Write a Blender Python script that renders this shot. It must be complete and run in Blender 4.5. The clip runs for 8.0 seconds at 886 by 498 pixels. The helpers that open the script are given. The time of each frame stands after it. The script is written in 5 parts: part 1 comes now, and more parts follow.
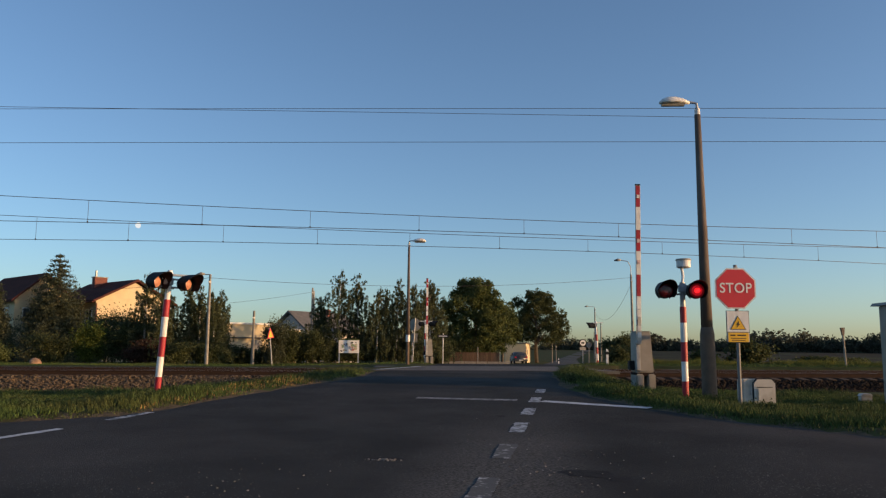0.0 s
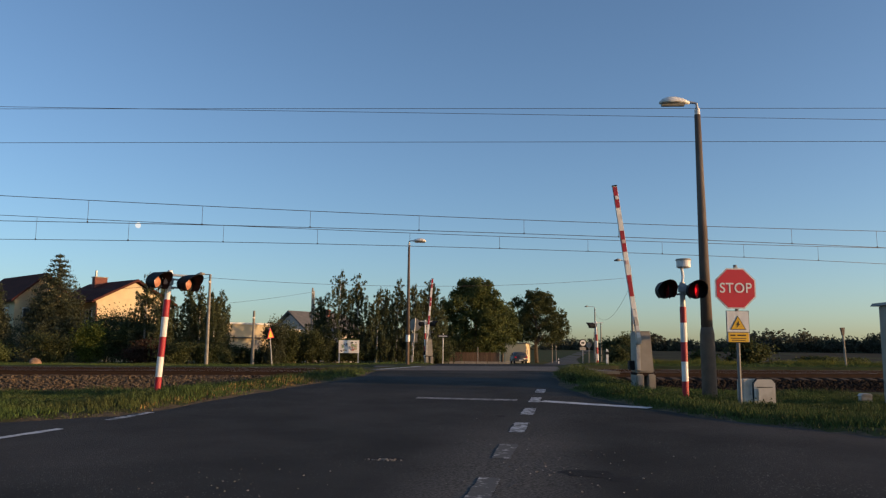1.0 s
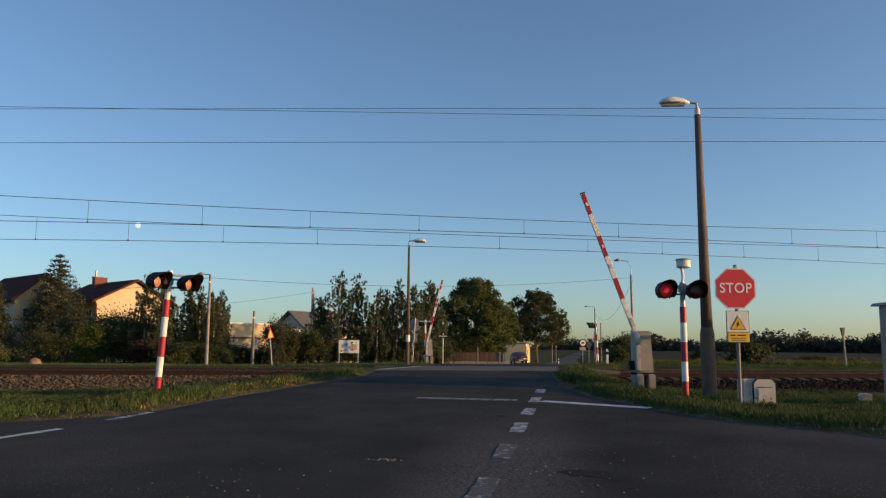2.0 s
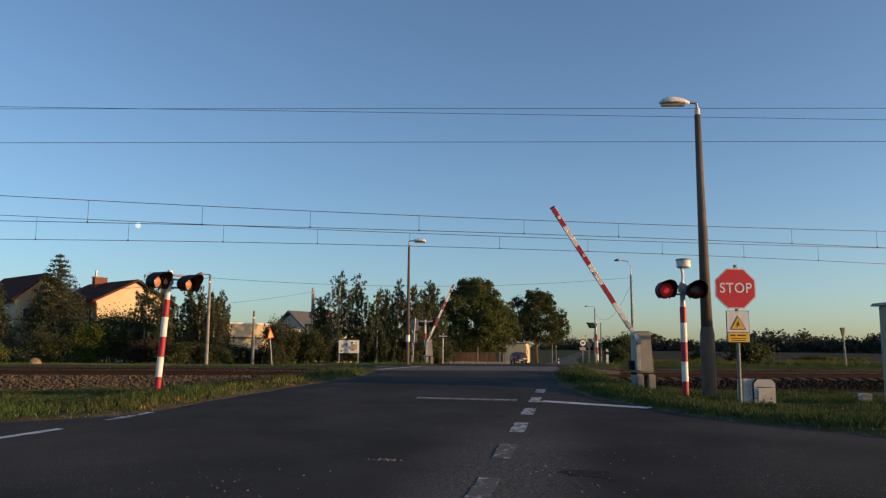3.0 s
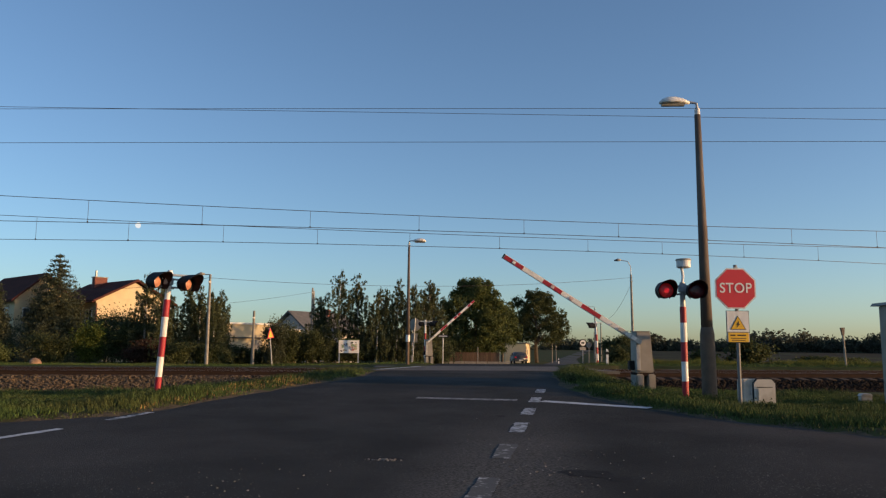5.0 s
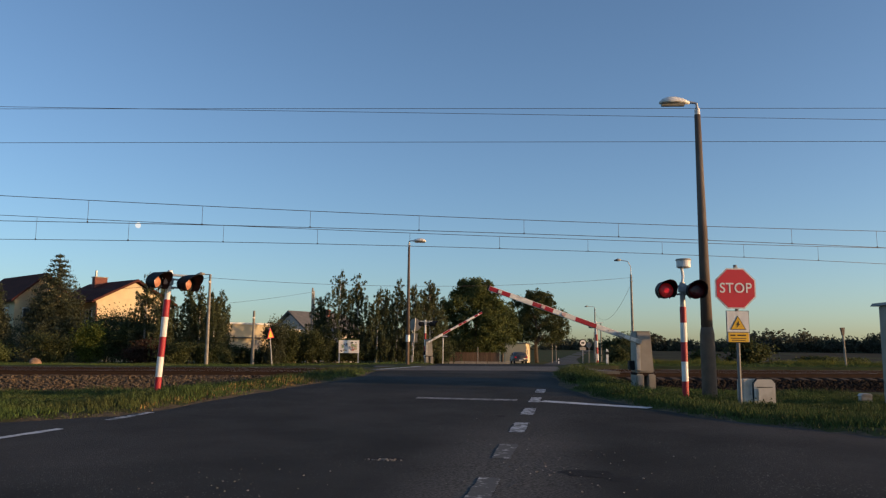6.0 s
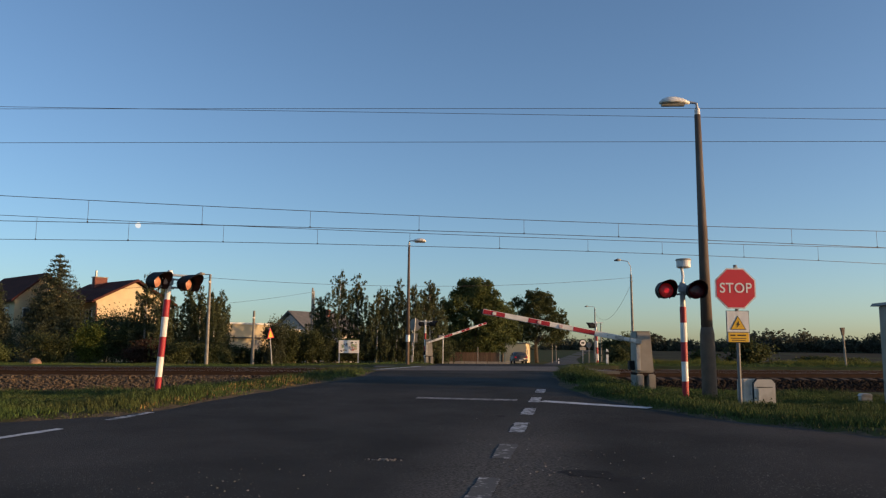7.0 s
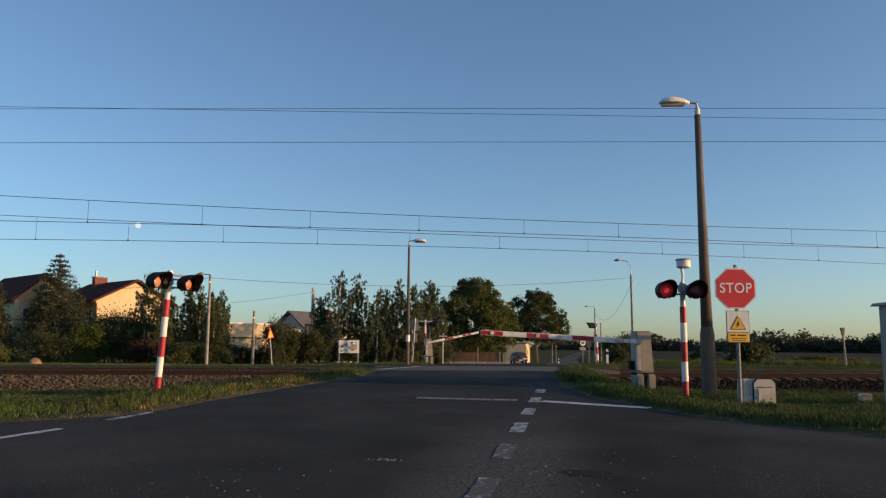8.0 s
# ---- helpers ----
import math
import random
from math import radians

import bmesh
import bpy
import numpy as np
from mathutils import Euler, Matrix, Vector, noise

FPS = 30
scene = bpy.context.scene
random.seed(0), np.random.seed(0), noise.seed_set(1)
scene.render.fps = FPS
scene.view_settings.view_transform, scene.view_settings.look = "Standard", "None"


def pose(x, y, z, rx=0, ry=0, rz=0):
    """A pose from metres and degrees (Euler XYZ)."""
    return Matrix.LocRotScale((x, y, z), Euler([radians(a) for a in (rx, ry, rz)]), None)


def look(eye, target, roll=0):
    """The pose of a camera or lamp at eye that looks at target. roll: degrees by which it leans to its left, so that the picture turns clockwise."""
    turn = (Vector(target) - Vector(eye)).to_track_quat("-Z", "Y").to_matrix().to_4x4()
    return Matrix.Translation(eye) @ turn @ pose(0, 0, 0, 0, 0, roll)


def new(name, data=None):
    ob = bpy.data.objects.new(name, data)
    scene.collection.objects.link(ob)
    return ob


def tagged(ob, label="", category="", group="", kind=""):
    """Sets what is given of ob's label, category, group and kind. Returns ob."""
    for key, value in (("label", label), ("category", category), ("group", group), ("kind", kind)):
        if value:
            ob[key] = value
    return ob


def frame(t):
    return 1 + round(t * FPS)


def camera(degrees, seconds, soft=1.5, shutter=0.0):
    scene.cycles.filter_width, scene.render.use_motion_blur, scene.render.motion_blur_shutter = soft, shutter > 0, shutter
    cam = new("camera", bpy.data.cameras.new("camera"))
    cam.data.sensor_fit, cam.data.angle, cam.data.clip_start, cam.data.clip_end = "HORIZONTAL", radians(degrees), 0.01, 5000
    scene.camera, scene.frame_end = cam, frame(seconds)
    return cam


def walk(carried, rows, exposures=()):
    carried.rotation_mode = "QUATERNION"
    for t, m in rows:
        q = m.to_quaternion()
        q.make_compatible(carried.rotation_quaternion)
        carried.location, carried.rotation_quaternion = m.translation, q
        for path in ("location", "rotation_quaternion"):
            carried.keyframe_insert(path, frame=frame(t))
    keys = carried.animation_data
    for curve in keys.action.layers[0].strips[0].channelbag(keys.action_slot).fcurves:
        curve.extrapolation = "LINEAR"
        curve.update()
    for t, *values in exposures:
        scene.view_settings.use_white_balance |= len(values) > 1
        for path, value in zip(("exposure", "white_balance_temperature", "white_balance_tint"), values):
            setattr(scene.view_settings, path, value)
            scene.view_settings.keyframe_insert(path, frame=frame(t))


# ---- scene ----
cam = camera(59, 8.0, soft=1.25)
EYE = (0.0, 0.0, 1.35)
AIM = look(EYE, (0.0, 10.0, 1.35 + 10 * 0.13207), 0.45)
walk(cam, [(0.0, AIM), (8.0, AIM)], [(0.0, 0.98, 7950, 15), (8.0, 0.98, 7950, 15)])

# ---- light ----
SUN_AZ, SUN_EL = 104.0, 6.0      # degrees clockwise from +y, and above the horizon
world = bpy.data.worlds.new("sky")
scene.world = world
world.use_nodes = True
wn, wl = world.node_tree.nodes, world.node_tree.links
sky = wn.new("ShaderNodeTexSky")
sky.sky_type, sky.sun_disc = "NISHITA", False
sky.sun_elevation, sky.sun_rotation = radians(SUN_EL), radians(SUN_AZ)
sky.air_density, sky.dust_density, sky.ozone_density = 0.78, 1.0, 3.2
wl.new(sky.outputs[0], wn["Background"].inputs[0])
wn["Background"].inputs[1].default_value = 0.15
sun = new("sun", bpy.data.lights.new("sun", "SUN"))
sun.data.energy, sun.data.angle, sun.data.color = 2.4, radians(0.6), (1.0, 0.66, 0.36)
az, el = radians(SUN_AZ), radians(SUN_EL)
SUN_DIR = Vector((math.sin(az) * math.cos(el), math.cos(az) * math.cos(el), math.sin(el)))
sun.matrix_world = look(SUN_DIR * 100, (0, 0, 0))


# ---- materials ----
def material(name, c1, c2=None, rough=0.7, metal=0.0, scale=8.0, bump=0.0, bump_scale=60.0, detail=6.0, stain=None,
             stain_scale=0.6, stain_amount=0.5, per_island=0.0, per_object=0.0, emit=0.0, spec=0.5, stretch=(1, 1, 1), speckle=0.0, wear=(0.48, 0.66)):
    """Two noise scales of colour, stains on top, fine relief."""
    m = bpy.data.materials.new(name)
    m.use_nodes = True
    n, k = m.node_tree.nodes, m.node_tree.links
    b = n["Principled BSDF"]
    b.inputs["Roughness"].default_value, b.inputs["Metallic"].default_value = rough, metal
    b.inputs["Specular IOR Level"].default_value = spec
    c2 = c2 or tuple(v * 0.75 for v in c1)
    tc = n.new("ShaderNodeTexCoord")
    mp = n.new("ShaderNodeMapping")
    mp.inputs["Scale"].default_value = stretch
    k.new(tc.outputs["Object"], mp.inputs[0])
    nz = n.new("ShaderNodeTexNoise")
    nz.inputs["Scale"].default_value, nz.inputs["Detail"].default_value = scale, detail
    k.new(mp.outputs[0], nz.inputs["Vector"])
    rp = n.new("ShaderNodeValToRGB")
    rp.color_ramp.elements[0].position, rp.color_ramp.elements[1].position = 0.32, 0.68
    rp.color_ramp.elements[0].color, rp.color_ramp.elements[1].color = (*c2, 1), (*c1, 1)
    k.new(nz.outputs["Fac"], rp.inputs[0])
    out = rp.outputs[0]
    if stain:
        n2 = n.new("ShaderNodeTexNoise")
        n2.inputs["Scale"].default_value, n2.inputs["Detail"].default_value = stain_scale, 5
        k.new(mp.outputs[0], n2.inputs["Vector"])
        r2 = n.new("ShaderNodeValToRGB")
        r2.color_ramp.elements[0].position, r2.color_ramp.elements[1].position = wear
        k.new(n2.outputs["Fac"], r2.inputs[0])
        ml = n.new("ShaderNodeMath")
        ml.operation = "MULTIPLY"
        ml.inputs[1].default_value = stain_amount
        k.new(r2.outputs[0], ml.inputs[0])
        mx = n.new("ShaderNodeMixRGB")
        mx.inputs[2].default_value = (*stain, 1)
        k.new(ml.outputs[0], mx.inputs[0])
        k.new(out, mx.inputs[1])
        out = mx.outputs[0]
    if speckle:                           # pale chips of stone in the surface, more of them in worn places
        vo = n.new("ShaderNodeTexVoronoi")
        vo.inputs["Scale"].default_value = 24
        k.new(mp.outputs[0], vo.inputs["Vector"])
        lt = n.new("ShaderNodeMath")
        lt.operation = "LESS_THAN"
        n4 = n.new("ShaderNodeTexNoise")
        n4.inputs["Scale"].default_value = 0.45
        k.new(mp.outputs[0], n4.inputs["Vector"])
        th = n.new("ShaderNodeMapRange")
        th.inputs[1].default_value, th.inputs[2].default_value, th.inputs[3].default_value, th.inputs[4].default_value = 0.34, 0.7, 0.05, 0.22
        k.new(n4.outputs["Fac"], th.inputs[0])
        k.new(vo.outputs["Distance"], lt.inputs[0])
        k.new(th.outputs[0], lt.inputs[1])
        sm = n.new("ShaderNodeMath")
        sm.operation = "MULTIPLY"
        sm.inputs[1].default_value = speckle
        k.new(lt.outputs[0], sm.inputs[0])
        mx = n.new("ShaderNodeMixRGB")
        mx.inputs[2].default_value = (0.27, 0.26, 0.24, 1)
        k.new(sm.outputs[0], mx.inputs[0])
        k.new(out, mx.inputs[1])
        out = mx.outputs[0]
    for amount, kind in ((per_island, "ShaderNodeNewGeometry"), (per_object, "ShaderNodeObjectInfo")):
        if amount:
            g = n.new(kind)
            mr = n.new("ShaderNodeMapRange")
            mr.inputs[3].default_value, mr.inputs[4].default_value = 1 - amount, 1 + amount
            k.new(g.outputs["Random Per Island" if per_island == amount and kind.endswith("Geometry") else "Random"], mr.inputs[0])
            h = n.new("ShaderNodeHueSaturation")
            k.new(mr.outputs[0], h.inputs["Value"])
            k.new(out, h.inputs["Color"])
            out = h.outputs[0]
    k.new(out, b.inputs["Base Color"])
    if bump:
        n3 = n.new("ShaderNodeTexNoise")
        n3.inputs["Scale"].default_value, n3.inputs["Detail"].default_value = bump_scale, 4
        k.new(mp.outputs[0], n3.inputs["Vector"])
        bp = n.new("ShaderNodeBump")
        bp.inputs["Strength"].default_value, bp.inputs["Distance"].default_value = bump, 0.02
        k.new(n3.outputs["Fac"], bp.inputs["Height"])
        k.new(bp.outputs[0], b.inputs["Normal"])
    if emit:
        k.new(out, b.inputs["Emission Color"])
        b.inputs["Emission Strength"].default_value = emit
    return m


ASPHALT = material("asphalt", (0.047, 0.049, 0.048), (0.032, 0.0335, 0.033), 0.95, spec=0.05, speckle=0.35, scale=0.9, bump=0.7, bump_scale=120,
                   stain=(0.07, 0.069, 0.067), stain_scale=0.3, stain_amount=0.7, detail=9.0)
ASPHALT_PALE = material("pale_asphalt", (0.125, 0.115, 0.1), (0.09, 0.084, 0.076), 0.95, spec=0.05, scale=0.5, bump=0.4)
PATCH = material("old_asphalt_patch", (0.03, 0.03, 0.03), (0.02, 0.02, 0.02), 0.95, spec=0.1, scale=9, bump=0.6)


def wear_lane(m, slope, offset, near, far):
    """Wears a strip of the asphalt down to its pale stone, along the line x = slope * y + offset, fading from near to far."""
    n, k = m.node_tree.nodes, m.node_tree.links
    base = n["Principled BSDF"].inputs["Base Color"]
    old = base.links[0].from_socket

    def math_node(op, a, b):
        q = n.new("ShaderNodeMath")
        q.operation = op
        for slot, v in enumerate((a, b)):
            if isinstance(v, (int, float)):
                q.inputs[slot].default_value = v
            elif v is not None:
                k.new(v, q.inputs[slot])
        return q.outputs[0]

    def ramp(v, a, b, c, d):
        q = n.new("ShaderNodeMapRange")
        q.interpolation_type = "SMOOTHSTEP"
        for slot, val in zip((1, 2, 3, 4), (a, b, c, d)):
            q.inputs[slot].default_value = val
        k.new(v, q.inputs[0])
        return q.outputs[0]
    tc = n.new("ShaderNodeTexCoord")
    xyz = n.new("ShaderNodeSeparateXYZ")
    k.new(tc.outputs["Object"], xyz.inputs[0])
    off = math_node("ABSOLUTE", math_node("SUBTRACT", math_node("SUBTRACT", xyz.outputs[0], math_node("MULTIPLY", xyz.outputs[1], slope)), offset), None)
    grain = n.new("ShaderNodeTexNoise")
    grain.inputs["Scale"].default_value, grain.inputs["Detail"].default_value = 38.0, 8.0
    k.new(tc.outputs["Object"], grain.inputs["Vector"])
    worn = math_node("MULTIPLY", ramp(off, 0.1, 1.2, 1.0, 0.0), ramp(xyz.outputs[1], near, far, 1.0, 0.15))
    worn = math_node("MULTIPLY", worn, ramp(grain.outputs["Fac"], 0.36, 0.66, 0.15, 1.0))
    mx = n.new("ShaderNodeMixRGB")
    mx.inputs[2].default_value = (0.16, 0.155, 0.145, 1)
    k.new(math_node("MULTIPLY", worn, 0.75), mx.inputs[0])
    k.new(old, mx.inputs[1])
    k.new(mx.outputs[0], base)


wear_lane(ASPHALT, 0.172, -0.75, 7.0, 14.0)
PAINT = material("road_paint", (0.55, 0.55, 0.54), (0.28, 0.28, 0.28), 0.7, scale=9, bump=0.3, stain=(0.06, 0.058, 0.053), stain_scale=12, stain_amount=0.95, wear=(0.44, 0.58))
PAINT_WORN = material("worn_road_paint", (0.5, 0.49, 0.47), (0.16, 0.155, 0.15), 0.9, scale=16, bump=0.4, stain=(0.075, 0.073, 0.068), stain_scale=11, stain_amount=1.0, wear=(0.36, 0.47))
PAINT_DULL = material("dull_road_paint", (0.3, 0.29, 0.28), (0.18, 0.175, 0.17), 0.8, scale=8, bump=0.3, stain=(0.06, 0.058, 0.053), stain_scale=9, stain_amount=0.9, wear=(0.46, 0.6))
PAINT_FRESH = material("road_paint_fresh", (0.62, 0.62, 0.6), (0.45, 0.45, 0.45), 0.7, scale=6, bump=0.3, stain=(0.15, 0.15, 0.15), stain_scale=7, stain_amount=0.5)
CHIPS = material("pale_stone_chips", (0.24, 0.23, 0.22), (0.11, 0.105, 0.1), 0.9, scale=30, per_island=0.5, spec=0.1)
GROUND = material("grassy_ground", (0.06, 0.08, 0.026), (0.045, 0.045, 0.02), 1.0, spec=0.05, scale=1.3, bump=1.0, bump_scale=14,
                  stain=(0.075, 0.06, 0.032), stain_scale=0.22, stain_amount=0.7)
FIELD = material("ploughed_field", (0.05, 0.039, 0.026), (0.032, 0.026, 0.018), 1.0, spec=0.05, scale=0.4, bump=1.0, bump_scale=6,
                 stain=(0.075, 0.09, 0.03), stain_scale=0.05, stain_amount=0.6)
GRAVEL_EDGE = material("dusty_shoulder", (0.15, 0.115, 0.075), (0.07, 0.06, 0.042), 1.0, spec=0.05, scale=7, bump=0.9, bump_scale=70)
BLADE = material("grass_blades", (0.062, 0.1, 0.028), (0.04, 0.068, 0.02), 0.9, scale=0.8, per_island=0.45, spec=0.2,
                 stain=(0.14, 0.11, 0.045), stain_scale=0.5, stain_amount=0.35)
STRAW = material("dry_grass_blades", (0.3, 0.19, 0.08), (0.18, 0.12, 0.05), 0.9, scale=1.2, per_island=0.4, spec=0.1)
WEED = material("yellow_weeds", (0.17, 0.17, 0.04), (0.1, 0.11, 0.03), 0.9, scale=0.5, per_island=0.4, spec=0.1)
# oil stain, with the shade along the tracks put into the colour
OILY_SHADED = material("oily_shaded_ballast", (0.03, 0.022, 0.018), (0.02, 0.015, 0.013), 1.0, spec=0.05, scale=2.5, bump=1.0, bump_scale=22)
# rust stain, darkened further to stand for shade on the right bank
BALLAST_SHADED = material("shaded_rusty_stone", (0.036, 0.026, 0.02), (0.02, 0.015, 0.013), 0.95, scale=3, bump=0.5, per_island=0.4, spec=0.1)
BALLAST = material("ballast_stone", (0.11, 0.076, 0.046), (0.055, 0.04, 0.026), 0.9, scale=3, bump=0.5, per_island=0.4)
RUST = material("rusty_rail", (0.04, 0.025, 0.019), (0.026, 0.018, 0.015), 0.95, 0.0, spec=0.08, scale=7, bump=0.3)
RAILTOP = material("worn_rail_head", (0.45, 0.42, 0.4), (0.3, 0.28, 0.26), 0.3, 0.9, scale=4)
CONCRETE = material("weathered_concrete", (0.36, 0.33, 0.28), (0.22, 0.2, 0.17), 0.9, scale=5, bump=0.5, stain=(0.12, 0.1, 0.08), stain_scale=2.5)
POLE_DARK = material("dark_stained_concrete", (0.13, 0.095, 0.075), (0.08, 0.06, 0.048), 0.85, scale=4, bump=0.5, stain=(0.22, 0.19, 0.16), stain_scale=1.5, stretch=(1, 1, 0.3))
POLE_BASE = material("brown_weathered_concrete", (0.15, 0.105, 0.075), (0.1, 0.072, 0.052), 0.9, scale=5, bump=0.5, stain=(0.09, 0.075, 0.06), stain_scale=2.5)
SLEEPER = material("dirty_sleeper_concrete", (0.12, 0.092, 0.072), (0.07, 0.055, 0.045), 0.95, scale=4, bump=0.5, spec=0.1)
PANEL = material("crossing_slab", (0.09, 0.088, 0.085), (0.06, 0.06, 0.06), 0.9, scale=5, bump=0.5)
STEEL = material("galvanised_steel", (0.42, 0.43, 0.44), (0.3, 0.31, 0.32), 0.5, 0.5, scale=12, bump=0.1)
STEEL_DARK = material("dull_steel", (0.2, 0.2, 0.2), (0.14, 0.14, 0.14), 0.6, 0.3, scale=12, bump=0.1)
OFFWHITE = material("aged_white_paint", (0.52, 0.5, 0.45), (0.42, 0.4, 0.36), 0.6, scale=4, bump=0.15, stain=(0.24, 0.21, 0.17), stain_scale=4, stain_amount=0.6)
GREY_PAINT = material("grey_paint", (0.31, 0.285, 0.245), (0.25, 0.23, 0.2), 0.55, scale=3, bump=0.12, stain=(0.2, 0.17, 0.13), stain_scale=2.2)
WHITE = material("white_paint", (0.78, 0.77, 0.74), (0.66, 0.65, 0.62), 0.5, scale=4, bump=0.1, stain=(0.42, 0.38, 0.32), stain_scale=3, stain_amount=0.4)
RED = material("red_paint", (0.4, 0.012, 0.028), (0.31, 0.01, 0.021), 0.5, scale=5, bump=0.1, stain=(0.25, 0.03, 0.025), stain_scale=3, stain_amount=0.4)
SIGN_RED = material("sign_red", (0.62, 0.03, 0.042), (0.56, 0.026, 0.036), 0.45, scale=2)
SIGN_YELLOW = material("sign_yellow", (0.80, 0.46, 0.03), (0.72, 0.4, 0.03), 0.45, scale=2)
BLACK = material("black_plastic", (0.018, 0.018, 0.02), (0.012, 0.012, 0.013), 0.6, spec=0.2, scale=6, bump=0.1)
SIGN_INK = material("sign_ink", (0.02, 0.018, 0.016), (0.015, 0.014, 0.013), 0.6, scale=6)
LENS_OFF = material("red_lens_unlit", (0.12, 0.006, 0.01), (0.05, 0.004, 0.006), 0.25, scale=30)
# the low sun's orange reflection is painted into this lens colour
LENS_SUNSET = material("sunset_tinted_lens", (0.55, 0.24, 0.16), (0.4, 0.16, 0.1), 0.35, scale=14)
LENS_DIM = material("red_lens_edge", (0.3, 0.008, 0.014), (0.14, 0.005, 0.008), 0.4, scale=24, emit=0.1)
PALE_PINK = material("pale_reflector", (0.7, 0.5, 0.47), (0.6, 0.4, 0.38), 0.35, scale=14)
LENS_ON = material("red_lens_lit", (1.0, 0.022, 0.03), (0.5, 0.004, 0.006), 0.4, scale=22, emit=1.15)
LENS_ASKEW = material("red_lens_lit_turned_away", (0.5, 0.006, 0.014), (0.2, 0.003, 0.006), 0.4, scale=18, emit=0.5)
WIRE = material("wire", (0.07, 0.06, 0.055), (0.05, 0.045, 0.04), 0.6, 0.4)
PLASTER = material("cream_plaster", (0.62, 0.5, 0.31), (0.54, 0.43, 0.27), 0.9, scale=1.2, bump=0.3, stain=(0.5, 0.42, 0.32), stain_scale=0.5, stain_amount=0.4)
PLASTER_GREY = material("pale_plaster", (0.62, 0.58, 0.52), (0.54, 0.5, 0.45), 0.9, scale=1.2, bump=0.3)
ROOF = material("dark_red_roof", (0.10, 0.035, 0.028), (0.07, 0.026, 0.022), 0.95, spec=0.08, scale=2, bump=0.5, bump_scale=18)
ROOF_GREY = material("grey_roof", (0.13, 0.125, 0.12), (0.09, 0.09, 0.088), 0.75, scale=2, bump=0.5, bump_scale=14)
BRICK = material("brick", (0.2, 0.07, 0.05), (0.14, 0.05, 0.04), 0.9, scale=6, bump=0.4)
PANE = material("window_glass", (0.05, 0.06, 0.075), (0.04, 0.05, 0.06), 0.08, scale=1)
WOOD_FENCE = material("brown_fence_wood", (0.13, 0.075, 0.045), (0.09, 0.05, 0.03), 0.85, scale=4, bump=0.4, per_object=0.25, stretch=(6, 6, 1))
WOOD_POLE = material("grey_pole", (0.27, 0.24, 0.2), (0.19, 0.17, 0.14), 0.9, scale=4, bump=0.4, stretch=(4, 4, 0.6))
BARK = material("bark", (0.1, 0.08, 0.06), (0.06, 0.05, 0.04), 0.95, scale=7, bump=0.8, bump_scale=18)
BIRCH_BARK = material("birch_bark", (0.62, 0.6, 0.55), (0.42, 0.4, 0.37), 0.85, scale=7, stain=(0.06, 0.055, 0.05), stain_scale=5, stain_amount=0.8, stretch=(1, 1, 3))


def leaf_material(name, c1, c2, var=0.26):
    m = material(name, c1, c2, 0.7, scale=0.9, per_island=var, spec=0.25)
    n, k = m.node_tree.nodes, m.node_tree.links
    b = n["Principled BSDF"]
    t = n.new("ShaderNodeBsdfTranslucent")
    mix = n.new("ShaderNodeMixShader")
    mix.inputs[0].default_value = 0.42
    k.new(b.inputs["Base Color"].links[0].from_socket, t.inputs[0])
    k.new(b.outputs[0], mix.inputs[1])
    k.new(t.outputs[0], mix.inputs[2])
    k.new(mix.outputs[0], n["Material Output"].inputs[0])
    return m


LEAF_LIME = leaf_material("broadleaf", (0.12, 0.145, 0.05), (0.07, 0.09, 0.03))
LEAF_DARK = leaf_material("dark_broadleaf", (0.085, 0.1, 0.04), (0.05, 0.062, 0.024))
LEAF_BIRCH = leaf_material("birch_leaf", (0.12, 0.135, 0.065), (0.07, 0.085, 0.04))
NEEDLE = leaf_material("spruce_needles", (0.09, 0.1, 0.058), (0.055, 0.068, 0.04))
LEAF_BRIGHT = leaf_material("light_bush_leaf", (0.12, 0.15, 0.03), (0.08, 0.11, 0.022))
LEAF_REDDISH = leaf_material("reddish_bush_leaf", (0.1, 0.045, 0.03), (0.06, 0.035, 0.022))
LEAF_WEED = leaf_material("weed_leaf", (0.06, 0.085, 0.03), (0.035, 0.055, 0.02))
# distance haze is mixed into this greyer, lifted leaf colour
LEAF_FAR = leaf_material("hazy_far_wood_leaf", (0.085, 0.09, 0.06), (0.055, 0.062, 0.042), 0.3)


# ---- mesh tools ----
def mesh_object(name, bm, mat, smooth=False):
    me = bpy.data.meshes.new(name)
    bm.normal_update()
    bm.to_mesh(me)
    bm.free()
    for one in (mat if isinstance(mat, (list, tuple)) else [mat]):
        me.materials.append(one)
    if smooth:
        for p in me.polygons:
            p.use_smooth = True
    return new(name, me)


def part(name, bm, mat, parent, label="", smooth=False):
    ob = mesh_object(name, bm, mat, smooth)
    ob.parent = parent
    return tagged(ob, label)


def thing(name, m, label, category, group="", kind=""):
    ob = new(name)
    ob.empty_display_size = 0.2
    ob.matrix_world = m
    return tagged(ob, label, category, group, kind)


def add_box(bm, cx, cy, cz, sx, sy, sz, bevel=0.0, m=None):
    """A box centred at cx, cy with its foot at cz."""
    r = bmesh.ops.create_cube(bm, size=1.0)
    vs = r["verts"]
    bmesh.ops.scale(bm, vec=(sx, sy, sz), verts=vs)
    bmesh.ops.translate(bm, vec=(cx, cy, cz + sz / 2), verts=vs)
    if bevel:
        es = list({e for v in vs for e in v.link_edges})
        r = bmesh.ops.bevel(bm, geom=es, offset=bevel, segments=2, affect="EDGES")
        vs = list({v for f in r["faces"] for v in f.verts} | {v for v in vs if v.is_valid})
    if m is not None:
        bmesh.ops.transform(bm, matrix=m, verts=vs)
    return bm


